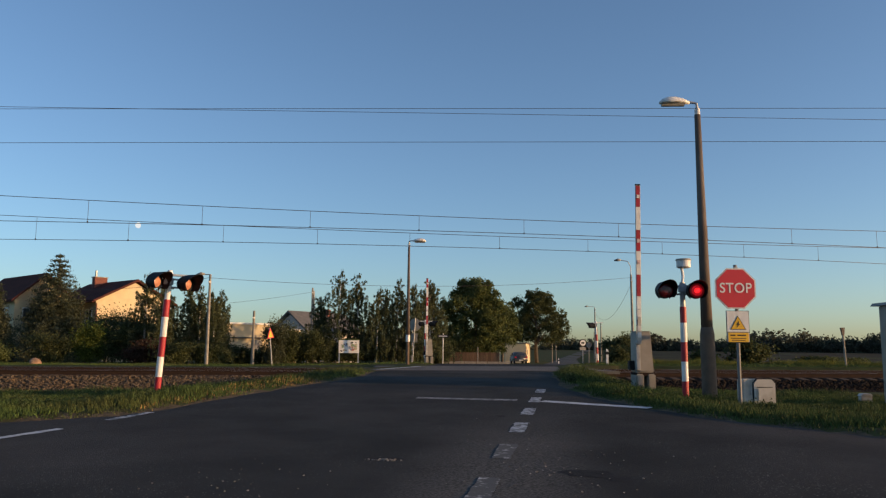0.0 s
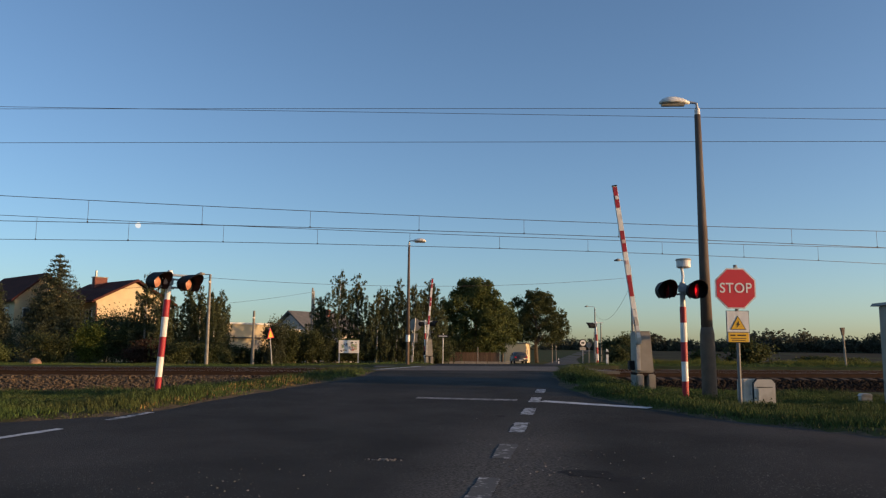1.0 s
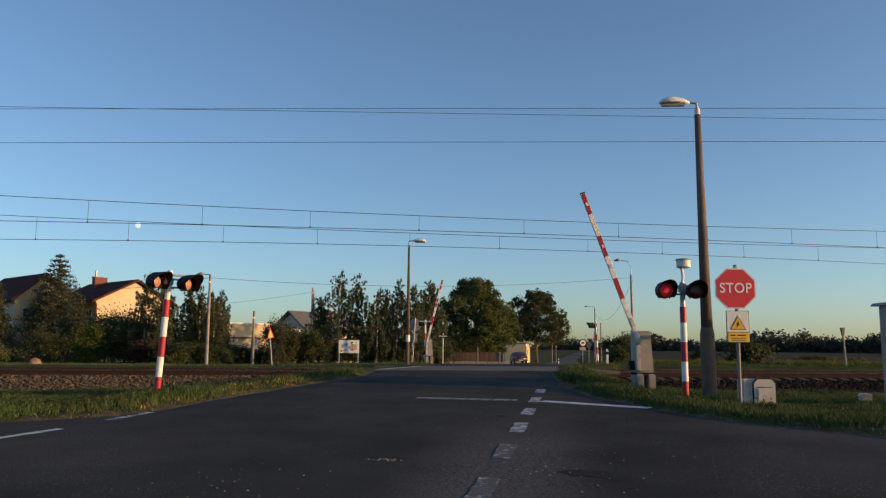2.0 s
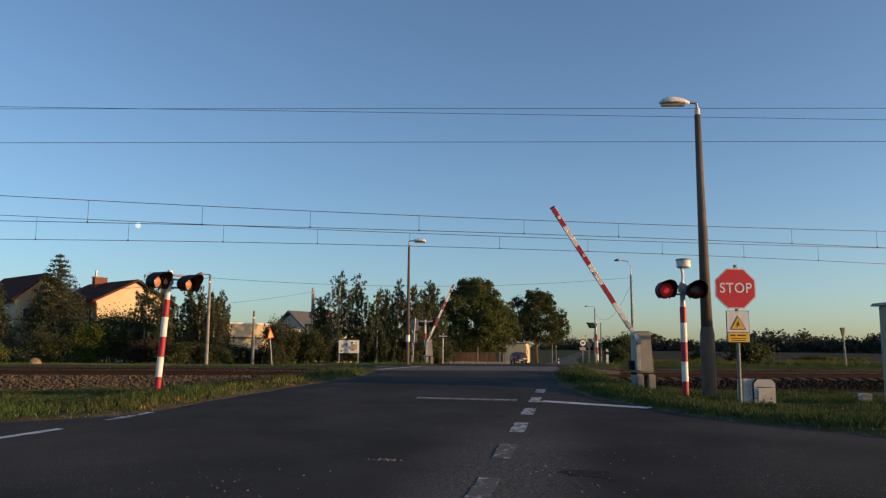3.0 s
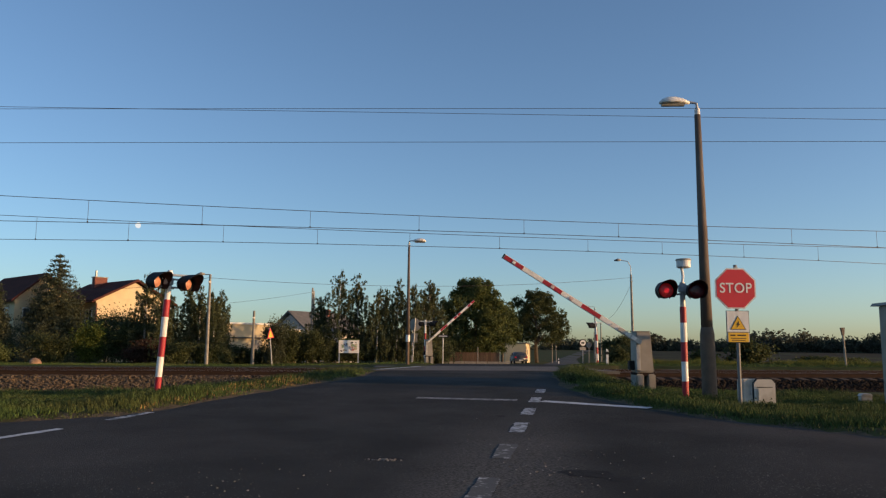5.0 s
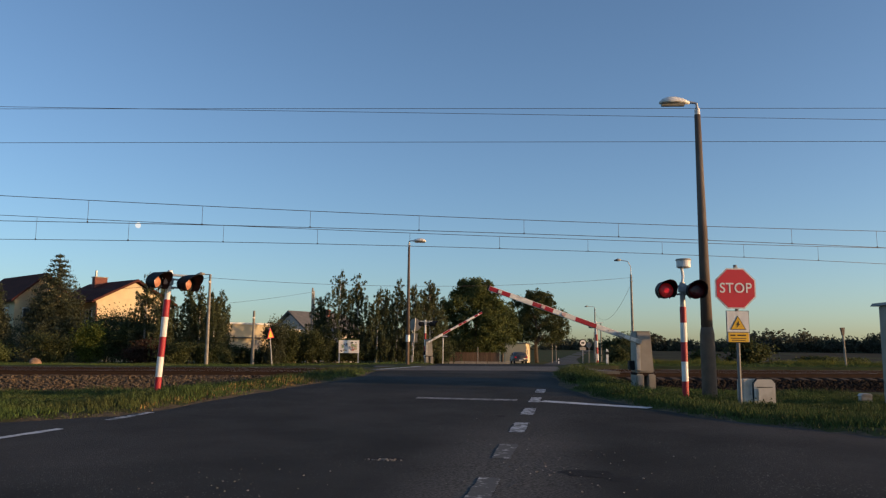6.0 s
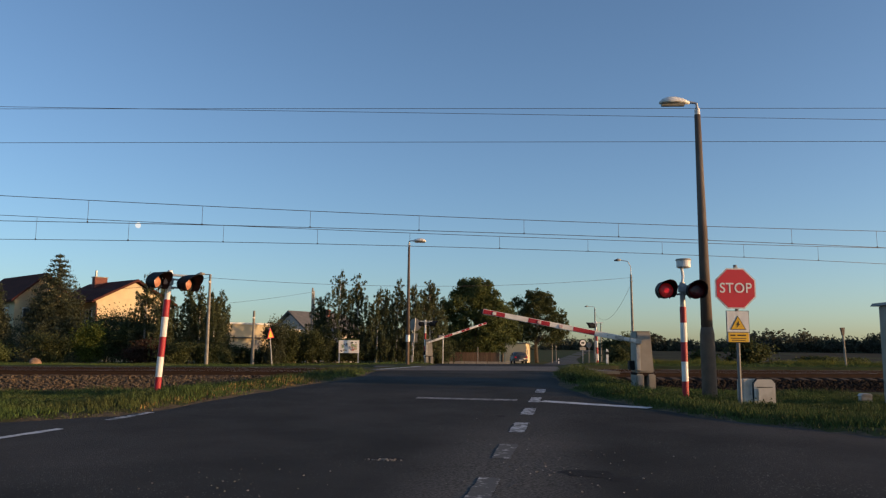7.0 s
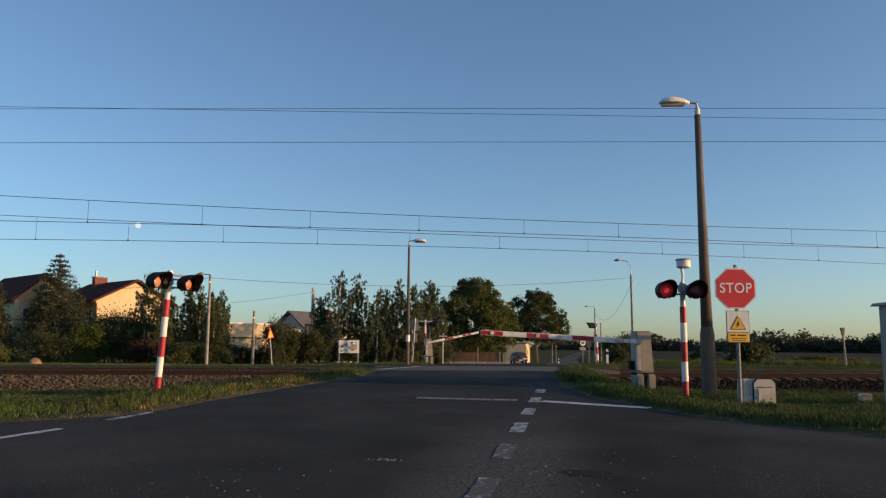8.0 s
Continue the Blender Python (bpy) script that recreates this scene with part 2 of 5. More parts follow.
def box(*a, **k):
    return add_box(bmesh.new(), *a, **k)


def add_tube(bm, points, radii, seg=10, cap=True):
    """A tube of varying radius along points."""
    pts = [Vector(p) for p in points]
    radii = radii if isinstance(radii, (list, tuple)) else [radii] * len(pts)
    rings = []
    for i, p in enumerate(pts):
        d = (pts[min(i + 1, len(pts) - 1)] - pts[max(i - 1, 0)]).normalized()
        a = d.cross(Vector((0, 1, 0)) if abs(d.y) < 0.9 else Vector((1, 0, 0))).normalized()
        b = d.cross(a)
        rings.append([bm.verts.new(p + radii[i] * (math.cos(w) * a + math.sin(w) * b)) for w in (2 * math.pi * j / seg for j in range(seg))])
    for r0, r1 in zip(rings, rings[1:]):
        for j in range(seg):
            bm.faces.new((r0[j], r0[(j + 1) % seg], r1[(j + 1) % seg], r1[j]))
    if cap:
        bm.faces.new(rings[0][::-1])
        bm.faces.new(rings[-1])
    bmesh.ops.recalc_face_normals(bm, faces=bm.faces[:])
    return bm


def tube(points, radii, seg=10, cap=True):
    return add_tube(bmesh.new(), points, radii, seg, cap)


def add_prism(bm, outline, depth, m=None):
    """An outline in x, z, given depth along y (from 0 to depth)."""
    a = [bm.verts.new((x, 0, z)) for x, z in outline]
    b = [bm.verts.new((x, depth, z)) for x, z in outline]
    n = len(outline)
    bm.faces.new(a)
    bm.faces.new(b[::-1])
    for i in range(n):
        bm.faces.new((a[i], b[i], b[(i + 1) % n], a[(i + 1) % n]))
    bmesh.ops.recalc_face_normals(bm, faces=bm.faces[:])
    if m is not None:
        bmesh.ops.transform(bm, matrix=m, verts=a + b)
    return bm


def prism(outline, depth, m=None):
    return add_prism(bmesh.new(), outline, depth, m)


def ngon(r, n, turn=0.0):
    return [(r * math.cos(2 * math.pi * i / n + turn), r * math.sin(2 * math.pi * i / n + turn)) for i in range(n)]


def from_arrays(name, verts, faces, mat):
    me = bpy.data.meshes.new(name)
    me.from_pydata(verts, [], faces)
    me.materials.append(mat)
    return new(name, me)


def step(a, b, v):
    t = min(1.0, max(0.0, (v - a) / (b - a)))
    return t * t * (3 - 2 * t)


# ---- lie of the land ----
TRACK_SLOPE = 0.15
TRACK_TURN = math.degrees(math.atan(TRACK_SLOPE))
TRACK_Y = (30.6, 35.2)           # each track's middle on the line x = 0
EDGE_L = ((-60, -30), (0, -13), (7, -9), (9.6, -7.3), (11.1, -6.2), (11.9, -4.95), (12.6, -4.6), (14.5, -4.2), (18.2, -3.26), (20.2, -2.62),
          (22.7, -2.2), (29, -2.3), (35, -1.1), (49, -0.3), (58, -1.5), (61, -5), (68, -5), (70, 6.5), (80, 9.6), (89, 11.3), (197, 28.9), (254, 40.5), (359, 61.9), (700, 131))
EDGE_R = ((-60, 30), (0, 13), (5, 9.5), (8, 7.3), (10.2, 5.7), (11.2, 4.95), (12.3, 4.1), (13.75, 3.56), (16, 2.98), (18.8, 2.85), (23.6, 3.3),
          (30, 4.2), (40, 5.6), (49, 7.4), (60, 10.8), (70, 12.8), (80, 14.4), (89, 15.7), (197, 33.4), (254, 45.0), (359, 66.4), (700, 136))


def edge(table, y):
    return float(np.interp(y, [a for a, _ in table], [b for _, b in table]))


def road_z(y):
    return float(np.interp(y, (-60, -5, 0, 19, 21, 23, 25, 28, 38, 52, 60, 74, 85, 100, 150, 200, 254, 360, 500, 4000),
                           (-0.3, -0.1, 0, 0.608, 0.66, 0.69, 0.705, 0.71, 0.71, 0.62, 0.46, 0.24, 0.14, 0.03, -0.05, -0.05, 0.62, 2.1, 3.6, 4)))


def low_z(x, y):
    s = y - (TRACK_Y[0] + TRACK_SLOPE * x)
    near = 0.30 - 0.27 * step(-18, -5, s)
    far = 0.62 - 0.34 * step(15, 50, s) - 0.3 * step(50, 75, s)
    far -= 0.14 * step(4, 12, -x) * (1 - step(25, 50, s))
    if x > 0:
        far += 0.12 * step(2, 9, x) * (1 - step(22, 50, s))
    far += float(np.interp(y, (200, 254, 360, 500, 4000), (0, 0.65, 2.1, 3.6, 4)))
    return near + (far - near) * step(0, 8, s)


def ground_z(x, y):
    d = max(edge(EDGE_L, y) - x, x - edge(EDGE_R, y))
    r = road_z(y)
    if d < 0:
        return r - (0.09 + 0.4 * step(85, 130, y)) * step(0, -0.5, d) - 0.012
    g = low_z(x, y)
    s = y - (TRACK_Y[0] + TRACK_SLOPE * x)
    if -3.2 < s < 8:                     # under the ballast
        g = min(g, 0.08)
    t = step(2, 14, d) if y >= 60 else step(0.6, 4.5, d) if x < 0 else step(0.4, 3.4, d)
    z = (r - 0.012) + (g - r) * t + 0.05 * step(0.1, 0.5, d) * (1 - step(2, 4, d))
    z += 0.05 * step(0.3, 2, d) * noise.noise((x * 0.5, y * 0.5, 3))
    return z


def spread(stops):
    """Coordinates from (start, end, step) stretches."""
    out = []
    for a, b, s in stops:
        out += [a + i * (b - a) / max(1, round((b - a) / s)) for i in range(max(1, round((b - a) / s)))]
    return out + [stops[-1][1]]


def make_ground():
    xs = spread(((-4500, -600, 700), (-600, -80, 60), (-80, -20, 5), (-20, 16, 0.4), (16, 60, 2.5), (60, 600, 45), (600, 4500, 700)))
    ys = spread(((-600, -60, 90), (-60, 4, 6), (4, 27, 0.4), (27, 60, 1.2), (60, 160, 5), (160, 600, 40), (600, 4800, 600)))
    verts = [(x, y, ground_z(x, y)) for y in ys for x in xs]
    w = len(xs)
    faces, field = [], []
    for j in range(len(ys) - 1):
        for i in range(w - 1):
            faces.append((j * w + i, j * w + i + 1, (j + 1) * w + i + 1, (j + 1) * w + i))
            cx, cy = (xs[i] + xs[i + 1]) / 2, (ys[j] + ys[j + 1]) / 2
            d = max(edge(EDGE_L, cy) - cx, cx - edge(EDGE_R, cy) + 0.1)
            field.append(2 if 8 < cy < 27 and -0.3 < d < 0.32 + 0.35 * noise.noise((cx * 0.8, cy * 0.8, 0)) else 1 if cy > 62 + 0.15 * cx and cx > 22 + 0.19 * max(0, cy - 60) else 0)
    ob = from_arrays("ground", verts, faces, GROUND)
    ob.data.materials.append(FIELD)
    ob.data.materials.append(GRAVEL_EDGE)
    ob.data.polygons.foreach_set("material_index", field)
    ob.data.polygons.foreach_set("use_smooth", [True] * len(faces))
    return tagged(ob, "grass verge and fields beside the railway crossing", "ground", kind="structure")


def make_road():
    ys = spread(((-60, 4, 4), (4, 30, 0.5), (30, 90, 1.0), (90, 700, 20)))
    cols = 14
    verts, faces = [], []
    for y in ys:
        a, b = edge(EDGE_L, y), edge(EDGE_R, y)
        wob = 0.10 * noise.noise((y * 0.9, 1, 0)) if y > 8 else 0
        a, b = a + wob, b + 0.10 * noise.noise((y * 0.8, 7, 0))
        for i in range(cols + 1):
            u = i / cols
            z = road_z(y) - (0.02 if i in (0, cols) else 0.0)
            verts.append((a + (b - a) * u, y, z))
    w = cols + 1
    for j in range(len(ys) - 1):
        faces += [(j * w + i, j * w + i + 1, (j + 1) * w + i + 1, (j + 1) * w + i) for i in range(cols)]
    ob = from_arrays("road", verts, faces, ASPHALT)
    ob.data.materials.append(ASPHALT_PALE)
    # road rows beyond y = 66 take the paler asphalt
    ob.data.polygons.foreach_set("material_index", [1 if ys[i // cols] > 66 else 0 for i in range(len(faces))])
    ob.data.polygons.foreach_set("use_smooth", [True] * len(faces))
    return tagged(ob, "worn dark asphalt road rising to the railway crossing", "road", kind="structure")


make_ground()
make_road()


def road_patch(name, outline, mat, lift=0.0035, label="", category="", kind="structure", group=""):
    """A thin painted or patched sheet laid on the road, cut into strips along its length."""
    bm = bmesh.new()
    top = [bm.verts.new((x, y, road_z(y) + lift)) for x, y in outline]
    bm.faces.new(top)
    bmesh.ops.triangulate(bm, faces=bm.faces[:])
    ob = mesh_object(name, bm, mat)
    return tagged(ob, label, category, group, kind)


def bar_outline(p, q, width, n=14):
    p, q = Vector(p), Vector(q)
    d = (q - p).normalized()
    s = Vector((-d.y, d.x)) * width / 2
    up = [p + (q - p) * i / n for i in range(n + 1)]
    worn = [(v + s * k * (1 + 0.16 * noise.noise((v.x * 6, v.y * 6, k)))) for k, row in ((1, up), (-1, up[::-1])) for v in row]
    return [(v.x + 0.02 * noise.noise((v.x * 9, v.y * 9, 4)), v.y + 0.02 * noise.noise((v.x * 9, v.y * 9, 8))) for v in worn]


def make_markings():
    for i in range(6):                    # one-metre dashes, two metres apart
        y0 = 6.25 + 2.055 * i
        x0 = 0.22 + 0.172 * (y0 - 6.3)
        road_patch("dash_mark", bar_outline((x0 + 0.05, y0), (x0 + 0.05 + 0.172 * 1.02, y0 + 1.02), 0.2), PAINT if i > 1 else PAINT_WORN,
                   label="worn white dash painted on the asphalt", category="road marking", group="row of dashes")
    road_patch("stop_line", bar_outline((-0.48, 15.2), (1.4, 14.85), 0.3), PAINT_DULL, label="worn white stop line across the lane", category="road marking")
    road_patch("stop_line", bar_outline((1.85, 14.72), (3.55, 13.6), 0.3), PAINT_FRESH, label="white stop line ending at the verge", category="road marking")
    for p, q in (((-5.3, 9.3), (-4.93, 10.35)), ((-4.72, 11.3), (-4.5, 12.35))):
        road_patch("edge_mark", bar_outline(p, q, 0.14), PAINT_FRESH if q[1] < 11 else PAINT, label="white edge dash beside the verge", category="road marking", group="edge dashes")
    road_patch("crossing_edge_line", bar_outline((-2.25, 28.2), (-1.0, 34.4), 0.24), PAINT_FRESH, 0.03, label="white line along the edge of the crossing", category="road marking")
    for cx, cy, rx, ry in ((-0.52, 8.22, 0.15, 0.1), (1.38, 7.5, 0.26, 0.2), (1.62, 7.25, 0.12, 0.1), (0.9, 12.2, 0.08, 0.1)):
        pts = [(cx + rx * (1 + 0.35 * noise.noise((math.cos(a) * 2, math.sin(a) * 2, cx))) * math.cos(a),
                cy + ry * (1 + 0.35 * noise.noise((math.cos(a) * 2, math.sin(a) * 2, cy))) * math.sin(a)) for a in (2 * math.pi * i / 18 for i in range(18))]
        road_patch("asphalt_patch", pts, PATCH, 0.002, "dark worn patch in the asphalt", "road patch")


make_markings()


def loose_stones(name, spots, label):
    """Pale chippings on the asphalt; spots: centre x, y, spread x, y, count, least and largest radius."""
    rng = np.random.default_rng(77)
    cube = np.array([(-1, -1, -1), (1, -1, -1), (1, 1, -1), (-1, 1, -1), (-1, -1, 1), (1, -1, 1), (1, 1, 1), (-1, 1, 1)], float)
    quad = ((0, 3, 2, 1), (4, 5, 6, 7), (0, 1, 5, 4), (1, 2, 6, 5), (2, 3, 7, 6), (3, 0, 4, 7))
    vs, fs = [], []
    for cx, cy, sx, sy, count, lo, hi in spots:
        for _ in range(count):
            x, y, q = cx + sx * rng.normal(), cy + sy * rng.normal(), rng.uniform(lo, hi)
            base = len(vs)
            vs += [(x + b[0], y + b[1], road_z(y) + q * 0.4 + b[2]) for b in cube * rng.uniform(0.5, 1.1, (8, 3)) * q * np.array((1, 1, 0.6))]
            fs += [tuple(base + k for k in f) for f in quad]
    tagged(from_arrays(name, vs, fs, CHIPS), label, "stones", kind="stuff")


loose_stones("road_chippings", ((1.1, 7.6, 0.5, 1.0, 55, 0.005, 0.011), (0.9, 9.5, 0.4, 1.0, 16, 0.005, 0.012), (-1.8, 7.0, 0.5, 0.5, 30, 0.004, 0.009),
                                (-0.58, 8.16, 0.07, 0.025, 70, 0.006, 0.014), (2.4, 8.0, 0.5, 0.9, 12, 0.004, 0.01)), "pale loose chippings scattered on the asphalt")


# ---- railway ----
def rail_line(cy, x):
    return cy + TRACK_SLOPE * x


def make_track(cy):
    m = pose(0, cy, -0.07, 0, 0, TRACK_TURN)
    tr = thing("railway_track", m, "rusty railway track on concrete sleepers in brown ballast", "railway track", "railway tracks", "structure")
    prof = [(-0.075, 0.52), (0.075, 0.52), (0.075, 0.532), (0.012, 0.56), (0.012, 0.655), (0.036, 0.665), (0.036, 0.70), (-0.036, 0.70), (-0.036, 0.665), (-0.012, 0.655), (-0.012, 0.56), (-0.075, 0.532)]
    for side in (-0.7535, 0.7535):
        bm = bmesh.new()
        xs = [-400, -60, 0, 60, 400]
        rings = [[bm.verts.new((x, side + a, b)) for a, b in prof] for x in xs]
        for r0, r1 in zip(rings, rings[1:]):
            for i in range(len(prof)):
                f = bm.faces.new((r0[i], r0[(i + 1) % len(prof)], r1[(i + 1) % len(prof)], r1[i]))
                f.material_index = 1 if i == 6 else 0
        bmesh.ops.recalc_face_normals(bm, faces=bm.faces[:])
        part("rail", bm, [RUST, RAILTOP], tr)
    bm = prism([(-1.25, 0), (-1.3, 0.14), (-0.9, 0.2), (-0.45, 0.2), (-0.3, 0.15), (0.3, 0.15), (0.45, 0.2), (0.9, 0.2), (1.3, 0.14), (1.25, 0)], 0.26)
    bmesh.ops.rotate(bm, cent=(0, 0, 0), matrix=Matrix.Rotation(radians(90), 3, "Z"), verts=bm.verts[:])
    first = part("sleeper", bm, SLEEPER, tr, "concrete sleeper")
    n = 0
    for i in range(-50, 84):
        x = i * 0.6
        if -3.2 < x < 6.2:
            continue
        o = first if n == 0 else new("sleeper", first.data)
        o.parent = tr
        o.location = (x + 0.13, 0, 0.32 + 0.012 * noise.noise((x * 3, cy, 0)))
        n += 1
    # slabs that carry the road between and beside the rails
    for a, b in ((-0.67, 0.67), (-2.1, -0.83), (0.83, 2.1)):
        for i in range(5):
            bm = box(-2.9 + i * 1.86 + 0.92, (a + b) / 2, 0.67, 1.84, b - a, 0.115, 0.012)
            part("crossing_slab", bm, PANEL, tr, "dark crossing slab")
    return tr


def make_ballast():
    """A trapezoid bed with a rough top under both tracks."""
    rows = ((-3.9, 0.0), (-3.3, 0.14), (-2.6, 0.36), (-2.05, 0.5), (-1.4, 0.51), (0, 0.50), (1.4, 0.5), (2.3, 0.44), (3.2, 0.5), (4.6, 0.5), (6.0, 0.5), (6.7, 0.48), (7.4, 0.25), (8.2, 0.05))
    xs = spread(((-400, -60, 20), (-60, -24, 2), (-24, -3.2, 0.25), (-3.2, 6.2, 9.4), (6.2, 30, 0.3), (30, 70, 2), (70, 400, 30)))
    verts, faces = [], []
    for x in xs:
        for v, z in rows:
            if -3.3 < x < 6.3:
                z = min(z, 0.45)
            if x > 6.3 and v < -1:          # the shoulder has slipped from the sleeper ends
                z -= 0.12 if v > -3 else 0.04
            verts.append((x, v, z + 0.035 * noise.noise((x * 2.2, v * 2.2, 0)) + 0.02 * noise.noise((x * 6, v * 6, 2))))
    w = len(rows)
    for j in range(len(xs) - 1):
        faces += [(j * w + i, (j + 1) * w + i, (j + 1) * w + i + 1, j * w + i + 1) for i in range(w - 1)]
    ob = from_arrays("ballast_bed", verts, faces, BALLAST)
    ob.data.materials.append(OILY_SHADED)
    # the middle band and all right of the road get the oil-and-shade colour
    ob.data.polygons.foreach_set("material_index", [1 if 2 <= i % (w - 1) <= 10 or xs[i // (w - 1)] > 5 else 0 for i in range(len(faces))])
    ob.matrix_world = pose(0, TRACK_Y[0], -0.07, 0, 0, TRACK_TURN)
    tagged(ob, "brown ballast bed under the two railway tracks", "ballast", kind="structure")
    # loose stones on the bank that faces the road
    cube = np.array([(-1, -1, -1), (1, -1, -1), (1, 1, -1), (-1, 1, -1), (-1, -1, 1), (1, -1, 1), (1, 1, 1), (-1, 1, 1)], float)
    quad = ((0, 3, 2, 1), (4, 5, 6, 7), (0, 1, 5, 4), (1, 2, 6, 5), (2, 3, 7, 6), (3, 0, 4, 7))
    rv, rz = [q[0] for q in rows], [q[1] for q in rows]
    # right of the road the stones' colour carries the shade
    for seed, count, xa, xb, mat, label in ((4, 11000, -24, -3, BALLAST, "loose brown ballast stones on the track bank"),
                                            (5, 8000, 6.2, 36, BALLAST_SHADED, "rust-stained ballast stones, coloured dark for shade, on the track bank")):
        rng = np.random.default_rng(seed)
        vs, fs = [], []
        for i in range(count):
            x, v = rng.uniform(xa, xb), rng.uniform(-3.9, -1.9)
            z = float(np.interp(v, rv, rz)) - (0.1 if xa > 0 else 0)
            q = rng.uniform(0.022, 0.055)
            pts = cube * rng.uniform(0.55, 1.1, (8, 3)) * q
            a = rng.uniform(0, 6.28)
            pts = pts @ np.array([(math.cos(a), math.sin(a), 0), (-math.sin(a), math.cos(a), 0), (0, 0, 1)])
            base = len(vs)
            vs += [(x + b[0], v + b[1], z + q * 0.5 + b[2]) for b in pts]
            fs += [tuple(base + k for k in f) for f in quad]
        st = from_arrays("ballast_stones", vs, fs, mat)
        st.matrix_world = pose(0, TRACK_Y[0], -0.07, 0, 0, TRACK_TURN)
        tagged(st, label, "stones", kind="stuff")


make_ballast()
for cy_ in TRACK_Y:
    make_track(cy_)


def make_overhead(c0, c1, c2, drops, low):
    """Contact wire and carrier of one track, joined by droppers; the line bends gently as y = c0 + c1 x + c2 x x."""
    ow = thing("overhead_line", pose(0, 0, 0), "thin dark overhead contact line above the track", "overhead line", "overhead lines", "structure")

    def across(x):
        u = max(-24.0, min(28.0, x))
        return c0 + c1 * u + c2 * u * u + (c1 + 2 * c2 * u) * (x - u)

    def sag(x):
        u = (x - low + 33) % 66 - 33
        return 6.66 + 0.00085 * u * u
    xs = [low - 99 + 2 * i for i in range(100)]
    part("contact_wire", tube([(x, across(x), 6.1) for x in xs], 0.012, 6), WIRE, ow)
    part("carrier_wire", tube([(x, across(x), sag(x)) for x in xs], 0.012, 6), WIRE, ow)
    for x in drops:
        y = across(x)
        part("dropper", tube([(x, y, 6.1), (x, y, sag(x))], 0.008, 5), WIRE, ow)
        part("clamp", box(x, y, 6.08, 0.05, 0.04, 0.07, 0.008), WIRE, ow)
    return ow


make_overhead(30.6, 0.144, 0.0025, [-25.5, -21.4, -17.4, -13.4, -9.2, -5.15, -0.95, 3.25, 7.2, 11.1, 15, 19.2, 23.3], 5)
make_overhead(35.25, 0.144, 0.0037, [-25.8, -21.8, -17.8, -13.8, -9.7, -5.6, -1.5, 2.6, 6.8, 10.5, 14.8, 19.0, 23.3, 27.6], 5)


def make_feeders():
    for za, a, b in ((9.0, (-16.6, 28.55), (15.9, 27.4)), (10.2, (-16.4, 27.93), (16.7, 28.7)), (10.2, (-16.5, 28.2), (15.9, 27.3))):
        p, q = Vector((*a, za)), Vector((*b, za))
        d = (q - p) / (q - p).length
        bm = tube([p - d * 120, p, q, q + d * 120], 0.009, 6)
        tagged(mesh_object("power_cable", bm, WIRE), "thin dark power cable crossing high above the road", "cable", "power cables", "structure")


make_feeders()


# ---- crossing equipment ----
def banded_pole(parent, r, height, bands, first_red, foot=0.0, lean=0.0):
    """A round pole in red and white bands; each band is a piece of its own."""
    z, red = foot, first_red
    i = 0
    while z < height - 0.01:
        h = min(bands, height - z) if i else min(bands * 0.75, height - z)
        part("red_band" if red else "white_band", tube([(0, 0, z), (0, 0, z + h)], r, 16), RED if red else WHITE, parent,
             "red band" if red else "white band", smooth=False)
        z += h
        red = not red
        i += 1


